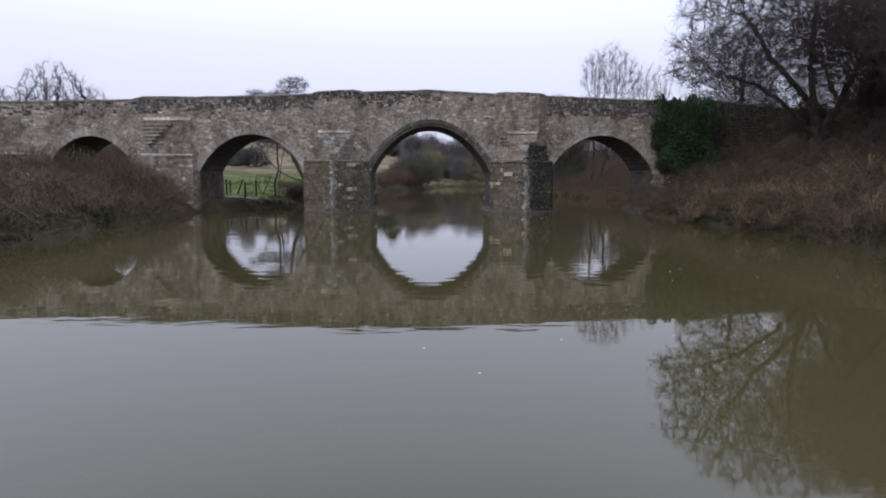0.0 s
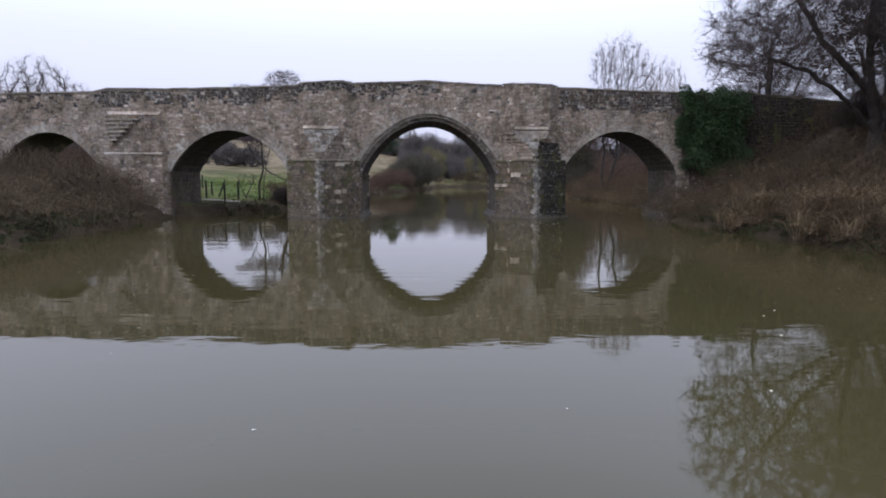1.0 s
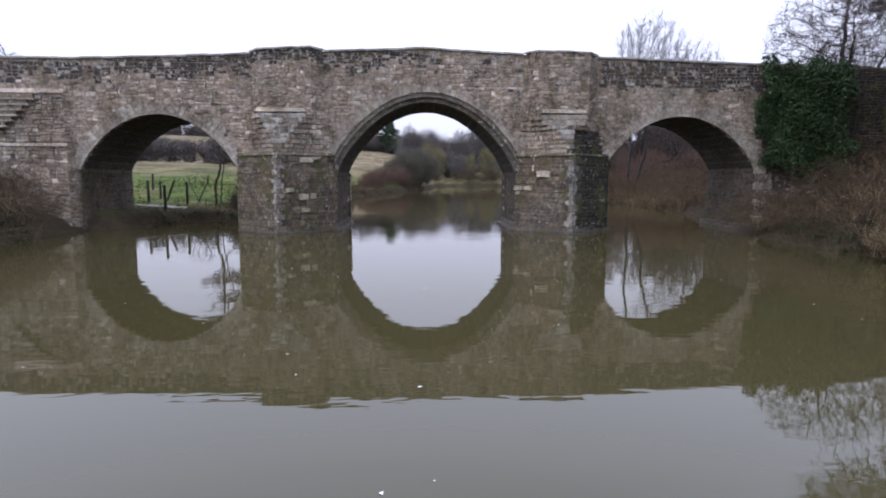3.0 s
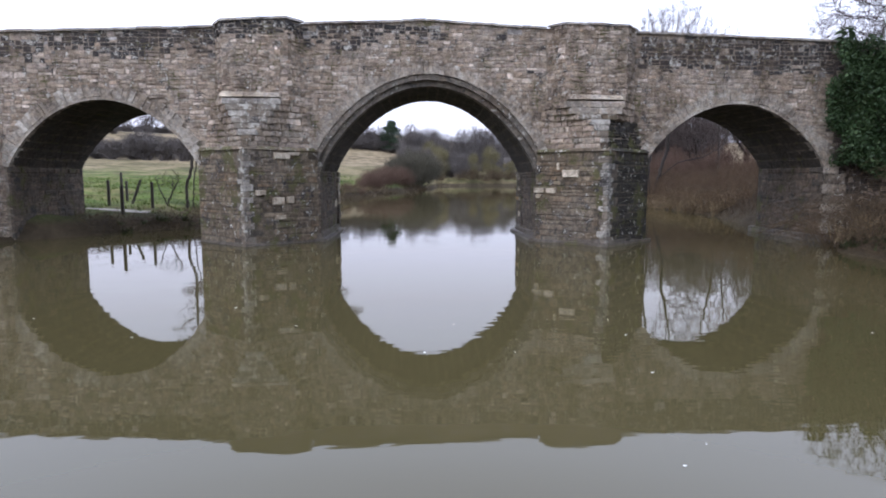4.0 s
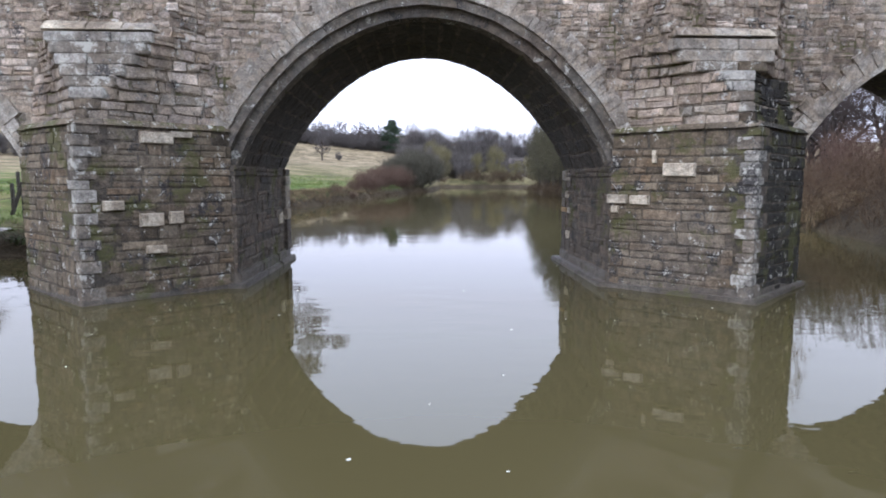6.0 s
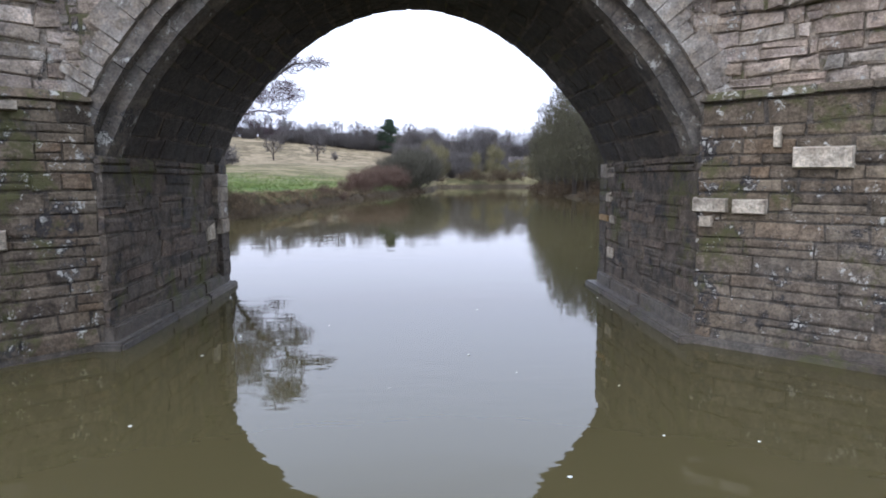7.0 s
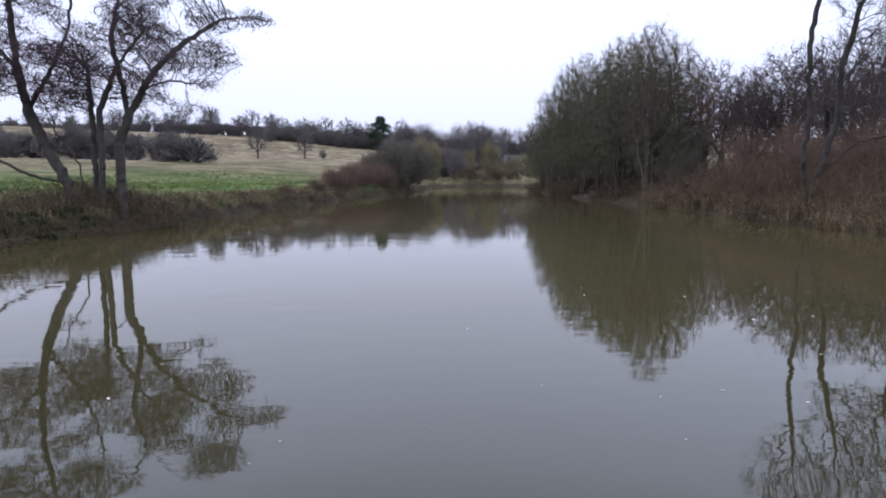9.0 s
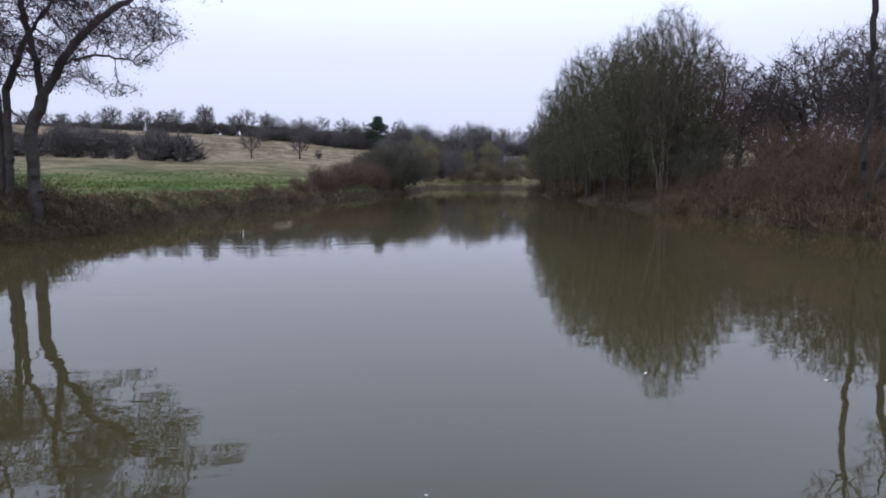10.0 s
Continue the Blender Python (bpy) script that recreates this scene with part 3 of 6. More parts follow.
def build_pier(k, cx, half, reach):
    rng = random.Random(40 + k)
    ledge, cap = 3.18, 4.93
    solid("cutwater_core", wedge(cx, half - 0.025, reach - 0.025), -0.9, ledge, M_MORTAR_DARK, bridge)
    rest, black, upper = Stones(), Stones(), Stones()
    sides = [((cx - half, 0.03), (cx, -reach)), ((cx, -reach), (cx + half, 0.03))]
    for s, (p0, p1) in enumerate(sides):
        apart = (s == 1) == (cx < 0)          # the face turned to the river arch
        run = math.hypot(p1[0] - p0[0], p1[1] - p0[1])
        edge = (lambda u, z, w, h: u - w / 2 < 0.12) if s == 1 else (lambda u, z, w, h: u + w / 2 > run - 0.12)
        for at, d, out, ring in wall_stones(rng, p0, p1, 0.05, ledge - 0.04, (0.10, 0.30, 0.18, 0.75), (0.004, 0.022), 0.32, edge):
            o = at - out * 0.018
            if apart:
                v = [tuple(q[0] * d + np.array([0, 0, q[1]]) + q[2] * out) for q in ring]
                ob = part("stone_block", mesh_of("stone_block", v, np.array(BLOCK_FACES), M_PIER_ONE), bridge)
                ob.location = o
            else:
                (black if k else rest).add(lay(o, d, (0, 0, 1), out, ring))
    z, i = 0.05, 0
    while z < ledge - 0.1:
        h = min(rng.uniform(0.16, 0.27), ledge - z)
        la, lb = (0.34, 0.2) if i % 2 else (0.2, 0.36)
        quoin(rng, cx, half, reach, z, h, la * rng.uniform(0.8, 1.2), lb * rng.uniform(0.8, 1.2), mat=(M_LICHEN if rng.random() < (0.4 if z > 1.6 else 0.1) else M_QUOIN) if rng.random() < 0.85 else M_PIER_ONE)
        z += h
        i += 1
    # string course in separate weathered stones along both faces
    for s, (p0, p1) in enumerate(sides):
        p0, p1 = np.array(p0), np.array(p1)
        run = float(np.linalg.norm(p1 - p0))
        d = (p1 - p0) / run
        out = np.array([d[1], -d[0]])
        u = 0.0
        while u < run - 0.02:
            w = min(rng.uniform(0.4, 0.8), run - u)
            if run - u - w < 0.2:
                w = run - u
            a, b = p0 + d * (u + 0.004), p0 + d * (u + w - 0.004)
            e = 0.05 + rng.uniform(-0.015, 0.015)
            low = [tuple(a - out * 0.3), tuple(a + out * e), tuple(b + out * e), tuple(b - out * 0.3)]
            top = [tuple(a - out * 0.3), tuple(a - out * 0.06), tuple(b - out * 0.06), tuple(b - out * 0.3)]
            solid("string_ledge", low, ledge - 0.02 + rng.uniform(-0.008, 0.008), ledge + 0.10, M_ALGAE_SHADE if k and s == 1 else M_PIER_ONE, bridge, top, "weathered sloping string course", 0.014)
            u += w
    # the upper cutwater: corbelled from a narrow nose out to the broad flat refuge
    bx, bh, bf = BAYS[k]
    z = ledge + 0.06
    for i, (flat, r, h) in enumerate(CORBELS[k]):
        t = (i + 1) / len(CORBELS[k])
        mx = cx + (bx - 0.08 - cx) * t
        foot = (half - 0.22) * (1 - t) + (bh + 0.12) * t
        bend = flat + (foot - flat) * 0.45
        plan = [(mx - foot, 0.03), (mx - bend, -r * 0.46), (mx - flat, -r), (mx + flat, -r), (mx + bend, -r * 0.46), (mx + foot, 0.03)]
        top = z + h
        solid("upper_cutwater", [(x + (0.04 if x < mx else -0.04), y + 0.04) for x, y in plan], z, top, M_MORTAR, bridge)
        for f, (p0, p1) in enumerate(zip(plan, plan[1:])):
            if f == 2:
                continue
            # right-hand faces of this pier get the algae stone with shade in it
            keep = black if k and f > 2 and i < 5 else upper
            for at, d, out, ring in wall_stones(rng, p0, p1, z, top, (h, h, 0.2, 0.5), (0.006, 0.024), 0.7):
                keep.add(lay(at - out * 0.035, d, (0, 0, 1), out, ring))
        # dressed front stones with a long and a short return
        cuts = [-flat, flat] if flat < 0.5 else [-flat, rng.uniform(-0.3, 0.3) * flat, flat]
        for a, b in zip(cuts, cuts[1:]):
            la, lb = rng.uniform(0.02, 0.1), rng.uniform(0.02, 0.1)
            e = 0.025 + rng.uniform(-0.012, 0.014)
            poly = [(mx + a + 0.006 - (la if a == cuts[0] else 0), -r + 0.12), (mx + a + 0.006, -r - e), (mx + b - 0.006, -r - e), (mx + b - 0.006 + (lb if b == cuts[-1] else 0), -r + 0.12)]
            m = M_RING if i > 5 and k == 1 else (M_LICHEN if rng.random() < 0.55 else M_QUOIN) if rng.random() < 0.8 else M_PIER_ONE
            solid("corbel_course", poly, z + 0.008, top - 0.006, m, bridge, bevel=0.018)
        z = top
    # cap slab with a weathered top, in three lengths
    lo, hi = -6.97 if k == 0 else 4.76, -4.70 if k == 0 else 6.95
    cuts = [lo, lo + 0.85 if k == 0 else lo + 0.7, lo + 1.5, hi]
    for i, (a, b) in enumerate(zip(cuts, cuts[1:])):
        m = (M_PALE, M_PALE, M_RING)[i] if k == 0 else (M_RING, M_RING, M_PALE)[i]
        ia, ib = (0.12 if i == 0 else 0.0), (0.22 if i == 2 else 0.0)
        solid("refuge_cap", [(a - 0.02 + 0.004, 0.0), (a + ia * 0.3 + 0.004, -0.86), (b - ib - 0.004, -0.86), (b + 0.05 - 0.004, 0.0)], cap, cap + 0.19 - 0.012 * i, m, bridge,
              [(a + ia * 0.4 + 0.004, 0.0), (a + ia * 0.6 + 0.004, -0.68), (b - ib * 1.2 - 0.004, -0.68), (b - ib * 0.4 - 0.004, 0.0)], "pale limestone cap slab of the refuge" if m is M_PALE else "weathered cap slab of the refuge", 0.014)
    top = float(np.interp(bx, TOP_X, TOP_Z)) + 0.05
    solid("refuge_core", blunt(bx, bh - 0.05, 0.60, bf - 0.05), cap - 0.06, top - 0.07, M_MORTAR, bridge)
    plan = blunt(bx, bh, 0.65, bf, 0.03)
    dark = Stones()
    for p0, p1 in zip(plan, plan[1:]):
        for at, d, out, ring in wall_stones(rng, p0, p1, cap - 0.06, top - 0.08, (0.25, 0.42), (0.006, 0.026), 0.95):
            crusted = k == 0 and top - at[2] < 0.55 + rng.uniform(-0.15, 0.15)
            (dark if crusted else upper).add(lay(at - out * 0.05, d, (0, 0, 1), out, ring))
    for stones, mat, label in ((rest, M_PIER, "mossy coursed ragstone of the pier"), (black, M_ALGAE_SHADE, "algae-blackened stone of the pier face turned from the sun, shade in its colour"), (upper, M_RUBBLE, "buff rubble of the refuge bay"), (dark, M_DARK, "blackened rubble of the refuge")):
        if stones.v:
            part("pier_masonry", stones.mesh("pier_masonry", mat), bridge, label, "stuff")


for k, (cx, half, reach) in enumerate(PIERS):
    build_pier(k, cx, half, reach)


def build_land_pier(k, cx, half, reach):
    rng = random.Random(70 + k)
    ledge, cap = 3.55, 5.85
    rest = Stones()
    solid("cutwater_core", wedge(cx, half - 0.05, reach - 0.07), -0.5, ledge, M_MORTAR, bridge)
    solid("string_ledge", wedge(cx, half + 0.06, reach + 0.07), ledge, ledge + 0.13, M_RING, bridge, wedge(cx, half - 0.1, reach - 0.12), "", 0.01)
    uh, ur = half - 0.2, reach - 0.25
    solid("upper_cutwater", wedge(cx, uh - 0.05, ur - 0.06), ledge + 0.05, cap, M_MORTAR, bridge)
    for h2, r2, z0, z1 in ((half, reach, 0.3, ledge), (uh, ur, ledge + 0.12, cap - 1.0)):
        for p0, p1 in (((cx - h2, 0.03), (cx, -r2)), ((cx, -r2), (cx + h2, 0.03))):
            for at, d, out, ring in wall_stones(rng, p0, p1, z0, z1, (0.24, 0.46), (0.01, 0.04)):
                rest.add(lay(at - out * 0.05, d, (0, 0, 1), out, ring))
    for s in range(6):
        t = (s + 1) / 6
        solid("corbel_course", blunt(cx - 0.35, uh * 0.8, ur * (1 - t) + 0.34 * t, 0.12 + 0.95 * t), cap - 1.0 + s * 0.17, cap - 0.835 + s * 0.17, M_QUOIN if s % 2 == 0 else M_PIER_ONE, bridge, bevel=0.02)
    part("pier_masonry", rest.mesh("land_pier_masonry", M_RUBBLE), bridge, "", "stuff")


build_land_pier(1, *LAND_PIERS[1])


def blunt_land_pier(x0, x1):
    """The broad land pier: lower body, long pale ledge, set-back panel and stepped slabs."""
    rng = random.Random(70)
    rest = Stones()
    for z0, z1, y, pad in ((-0.3, 3.52, -0.40, 0.0), (3.66, 5.7, -0.18, 0.14)):
        a, b = x0 + pad, x1 - pad
        plan = [(a - 0.15, 0.05), (a, y), (b, y), (b + 0.15, 0.05)]
        solid("cutwater_core", [(a - 0.1, 0.05), (a + 0.05, y + 0.05), (b - 0.05, y + 0.05), (b + 0.1, 0.05)], z0, z1, M_MORTAR, bridge)
        for p0, p1 in zip(plan, plan[1:]):
            for at, d, out, ring in wall_stones(rng, p0, p1, z0 + 0.05, z1, (0.30, 0.6), (0.01, 0.035)):
                rest.add(lay(at - out * 0.03, d, (0, 0, 1), out, ring))
    n = 5
    for i in range(n):
        a, b = x0 - 0.05 + (x1 - x0 + 0.1) * i / n, x0 - 0.05 + (x1 - x0 + 0.1) * (i + 1) / n
        solid("string_ledge", [(a + 0.006, 0.05), (a + 0.006, -0.47), (b - 0.006, -0.47), (b - 0.006, 0.05)], 3.52, 3.66, M_RING, bridge, [(a + 0.006, 0.05), (a + 0.006, -0.36), (b - 0.006, -0.36), (b - 0.006, 0.05)], "pale ledge stone of the land pier", 0.012)
    for i in range(7):
        solid("corbel_course", [(x0 + 0.3 - 0.05 * i, 0.05), (x0 + 0.3 - 0.05 * i, -0.52 + 0.03 * i), (x0 + 0.55 + 0.22 * i, -0.52 + 0.03 * i), (x0 + 0.6 + 0.22 * i, 0.05)], 4.05 + i * 0.225, 4.05 + i * 0.225 + 0.09, M_RING, bridge, None, "pale stepped slab", 0.015)
        solid("corbel_course", [(x0 + 0.36 - 0.05 * i, 0.05), (x0 + 0.36 - 0.05 * i, -0.46 + 0.03 * i), (x0 + 0.5 + 0.22 * i, -0.46 + 0.03 * i), (x0 + 0.52 + 0.22 * i, 0.05)], 4.05 + i * 0.225 + 0.09, 4.05 + i * 0.225 + 0.22, M_PIER_ONE, bridge, None, "", 0.015)
    solid("refuge_cap", [(x0 + 0.1, 0.05), (x0 + 0.1, -0.22), (x1 - 0.1, -0.22), (x1 - 0.1, 0.05)], 5.7, 5.9, M_RUBBLE, bridge, [(x0 + 0.1, 0.05), (x0 + 0.1, -0.02), (x1 - 0.1, -0.02), (x1 - 0.1, 0.05)], "sloping weathered head of the land pier", 0.02)
    part("pier_masonry", rest.mesh("land_pier_masonry", M_RUBBLE), bridge, "", "stuff")


blunt_land_pier(-17.85, -14.75)


def arch_line(arch, count=240):
    """Points and outward normals along an intrados, evenly spaced."""
    cx, half, spring, crown, _ = arch
    t = np.linspace(0, math.pi, 2000)
    x = -np.cos(t)
    z = (np.maximum(0, 1 - x * x)) ** 0.83 * (crown - spring)
    p = np.stack([cx + half * x, spring + z], 1)
    s = np.concatenate([[0], np.cumsum(np.linalg.norm(np.diff(p, axis=0), axis=1))])
    q = np.linspace(0, s[-1], count)
    p = np.stack([np.interp(q, s, p[:, 0]), np.interp(q, s, p[:, 1])], 1)
    d = np.gradient(p, axis=0)
    d /= np.linalg.norm(d, axis=1)[:, None]
    return p, np.stack([-d[:, 1], d[:, 0]], 1), s[-1]


def wedge_stone(p, n, i, j, g0, g1, y0, y1, rng, skew=0.0):
    """One voussoir between the line's samples i and j, from offset g0 to g1, y0 to y1 deep."""
    pts = []
    for y in (y0, y1):
        for idx, g in ((i, g0), (j, g0), (j, g1), (i, g1)):
            q = p[idx] + n[idx] * g
            pts.append((q[0] + rng.uniform(-1, 1) * skew, y + (rng.uniform(-1, 1) * skew if y == y0 else 0), q[1] + rng.uniform(-1, 1) * skew))
    return pts


WEDGE_FACES = np.array([(0, 1, 2, 3), (5, 4, 7, 6), (1, 5, 6, 2), (4, 0, 3, 7), (3, 2, 6, 7), (4, 5, 1, 0)])


def ring_course(name, arch, g0, g1, y0, y1, length, mat, seed, skew=0.004, label="", spread=0.0, shift=0):
    rng = random.Random(seed)
    p, n, total = arch_line(arch, 2400)
    i = shift
    while i < 2399:
        j = min(2399, i + int(length * rng.uniform(0.75, 1.3) / total * 2400))
        if 2399 - j < 20:
            j = 2399
        gap = max(1, int(0.007 / total * 2400 + 0.5))
        v = np.array(wedge_stone(p, n, i, max(i + 1, j - gap), g0, g1 + rng.uniform(-spread, spread), y0 - rng.random() * skew * 2, y1, rng, skew))
        c = v.mean(0)
        ob = part(name, mesh_of(name, v - c, WEDGE_FACES, mat), bridge, label)
        ob.location = c
        i = j


main = ARCHES[2]
ring_course("ring_stone", main, 0.20, 0.375, 0.035, 0.42, 0.62, M_HOOD, 1, label="dark moulded outer arch ring stone")
ring_course("ring_stone", main, 0.00, 0.20, 0.20, 0.60, 0.55, M_HOOD, 2, label="dark chamfered inner arch ring stone")
ring_course("voussoir", main, 0.385, 0.74, -0.012, 0.2, 0.17, M_RING, 3, 0.012, "rough radial voussoir", 0.13)
for a, arch in enumerate((ARCHES[0], ARCHES[1], ARCHES[3])):
    ring_course("ring_stone", arch, 0.0, 0.10, -0.018, 0.3, 0.42, M_RING, 20 + a, label="pale thin arch ring stone")
    ring_course("voussoir", arch, 0.105, 0.46, -0.012, 0.2, 0.17, M_RING, 30 + a, 0.012, "", 0.12)


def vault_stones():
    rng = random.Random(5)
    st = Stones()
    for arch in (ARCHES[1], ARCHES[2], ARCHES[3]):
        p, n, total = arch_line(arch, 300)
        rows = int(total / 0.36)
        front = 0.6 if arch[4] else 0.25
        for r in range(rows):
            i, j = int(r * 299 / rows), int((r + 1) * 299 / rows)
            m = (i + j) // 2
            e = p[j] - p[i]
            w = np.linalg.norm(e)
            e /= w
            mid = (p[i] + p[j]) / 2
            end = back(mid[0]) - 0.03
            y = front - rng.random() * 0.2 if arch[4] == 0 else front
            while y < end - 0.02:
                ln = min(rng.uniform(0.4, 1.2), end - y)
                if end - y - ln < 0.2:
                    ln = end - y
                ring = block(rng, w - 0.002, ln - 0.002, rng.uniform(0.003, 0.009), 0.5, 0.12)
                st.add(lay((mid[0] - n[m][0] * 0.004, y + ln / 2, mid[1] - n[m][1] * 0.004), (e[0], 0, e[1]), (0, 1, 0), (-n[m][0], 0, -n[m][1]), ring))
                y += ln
    part("vault_masonry", st.mesh("vault_masonry", M_BARREL), bridge, "vault stones with the soffit's shade put into their dark colour", "stuff")


vault_stones()


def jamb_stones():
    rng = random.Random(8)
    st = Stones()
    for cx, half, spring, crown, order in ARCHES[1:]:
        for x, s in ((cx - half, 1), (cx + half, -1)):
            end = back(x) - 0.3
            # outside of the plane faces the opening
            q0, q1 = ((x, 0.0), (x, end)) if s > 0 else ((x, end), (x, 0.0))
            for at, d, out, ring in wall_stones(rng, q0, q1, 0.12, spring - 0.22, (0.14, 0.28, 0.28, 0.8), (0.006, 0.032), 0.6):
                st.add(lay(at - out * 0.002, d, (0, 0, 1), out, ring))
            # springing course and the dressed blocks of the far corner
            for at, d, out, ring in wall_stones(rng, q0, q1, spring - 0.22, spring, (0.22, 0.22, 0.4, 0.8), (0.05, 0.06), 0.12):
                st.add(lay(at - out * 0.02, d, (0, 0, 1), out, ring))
    part("jamb_masonry", st.mesh("jamb_masonry", M_JAMB), bridge, "dark coursed stone under the arches", "stuff")


jamb_stones()


def box_part(name, x0, x1, y0, y1, z0, z1, mat, label="", bevel=0.015):
    return solid(name, [(x0, y0), (x1, y0), (x1, y1), (x0, y1)], z0, z1, mat, bridge, None, label, bevel)


def corner_blocks():
    """Dressed stones of the far corners; pale newer ones among them."""
    rng = random.Random(9)
    cx, half, spring, *_ = main
    lists = {-1: [(0.27, 0.3, 0.3, M_JAMB), (0.57, 0.26, 0.45, M_JAMB), (0.83, 0.3, 0.25, M_JAMB), (1.13, 0.30, 0.2, M_PALE), (1.43, 0.33, 0.55, M_RING), (1.76, 0.30, 0.62, M_PALE), (2.06, 0.26, 0.58, M_RING), (2.32, 0.18, 0.4, M_JAMB)],
             1: [(0.27, 0.32, 0.3, M_JAMB), (0.59, 0.24, 0.2, M_JAMB), (0.83, 0.28, 0.42, M_JAMB), (1.11, 0.24, 0.25, M_JAMB), (1.35, 0.13, 0.55, M_OCHRE), (1.48, 0.25, 0.3, M_JAMB), (1.73, 0.22, 0.3, M_JAMB), (1.95, 0.25, 0.4, M_JAMB), (2.20, 0.28, 0.9, M_RING)]}
    for s, rows in lists.items():
        x = cx + s * half
        end = back(x) + (0.13 if s > 0 else 0.06)
        for z, h, ln, m in rows:
            a, b = sorted((x - s * ((0.03 if s > 0 else 0.11) + rng.uniform(-0.012, 0.012)), x + s * 0.3))
            box_part("quoin", a, b, end - max(ln, 0.45), end + 0.02, z + 0.006, z + h - 0.006, m, "pale dressed corner stone" if m in (M_PALE, M_RING) else "")
    # pale blocks let into the jambs: side, along, height, length, rise
    for s, y, z, w, h in ((-1, 3.69, 1.05, 0.45, 0.36), (1, 3.69, 1.74, 0.36, 0.19), (1, 3.41, 1.34, 0.36, 0.15), (1, 3.51, 0.66, 0.36, 0.21)):
        x = cx + s * half
        a, b = sorted((x - s * 0.034, x + s * 0.2))
        box_part("pale_block", a, b, y, y + w, z, z + h, M_PALE, "smooth newer pale limestone block", 0.012)


corner_blocks()

# newer pale blocks let into the river faces: along the face from the nose, height, length, rise
def pale_on_pier(k, items):
    cx, half, reach = PIERS[k]
    s = 1 if k == 0 else -1
    d = np.array([s * half, reach + 0.05, 0.0])
    run = np.linalg.norm(d)
    d /= run
    out = np.array([d[1] * s, -d[0] * s, 0.0])
    for u, z, w, h in items:
        o = np.array([cx, -reach, z]) + d * u
        rng = random.Random(int(u * 1000))
        ring = block(rng, w, h, 0.10, 0.08, 0.08)
        v = [tuple(q[0] * d * s + np.array([0, 0, q[1]]) + q[2] * out) for q in ring]
        ob = part("pale_block", mesh_of("pale_block", v, np.array(BLOCK_FACES), M_PALE), bridge, "smooth newer pale limestone block")
        ob.location = o - out * 0.02


pale_on_pier(0, [(0.57, 1.75, 0.37, 0.2), (1.21, 1.47, 0.46, 0.28), (1.65, 1.50, 0.3, 0.27), (1.26, 0.92, 0.38, 0.17), (1.80, 3.06, 0.40, 0.13), (1.36, 2.98, 0.62, 0.24)])
pale_on_pier(1, [(1.38, 2.42, 0.66, 0.29), (2.61, 1.84, 0.46, 0.21), (2.14, 1.83, 0.42, 0.21), (2.65, 1.63, 0.18, 0.16), (1.86, 2.68, 0.10, 0.26)])


def plinth():
    rng = random.Random(12)
    cx, half, *_ = main
    for s in (-1, 1):
        x = cx + s * half
        y = -0.1
        end = back(x)
        while y < end + 0.2:
            ln = min(rng.uniform(1.4, 2.3), end + 0.3 - y)
            a, b = sorted((x - s * (0.26 if s > 0 else 0.20), x + s * 0.2))
            c, e = sorted((x - s * 0.08, x + s * 0.2))
            box_part("plinth_stone", a, b, y + 0.006, y + ln - 0.006, -0.4, 0.10 + rng.uniform(-0.01, 0.015), M_PLINTH, "", 0.03)
            box_part("plinth_stone", c, e, y + 0.1, min(y + ln + 0.08, end + 0.05), 0.05, 0.31 + rng.uniform(-0.02, 0.02), M_PLINTH, "", 0.03)
            y += ln
    for k, (cx, half, reach) in enumerate(PIERS):
        a, b = ((0.10, 0.12), (0.27, 0.24))[k]
        solid("plinth_stone", wedge(cx, half + a, reach + b, 0.1), -0.6, (0.03, 0.09)[k], M_PLINTH, bridge, wedge(cx, half + a - 0.05, reach + b - 0.05, 0.1), "wet projecting foot of the cutwater", 0.02)
        solid("plinth_stone", wedge(cx, half + 0.05, reach + 0.05, 0.1), 0.0, (0.12, 0.22)[k], M_PLINTH, bridge, wedge(cx, half + 0.02, reach + 0.01, 0.1), "", 0.02)
    # shelf along the far jamb of the side arch
    x = ARCHES[3][0] + ARCHES[3][1]
    for y in np.arange(-0.6, back(x), 1.0):
        box_part("plinth_stone", x - 0.28, x + 0.2, y, y + 0.98, -0.3, 0.22, M_PLINTH, "", 0.03)


plinth()


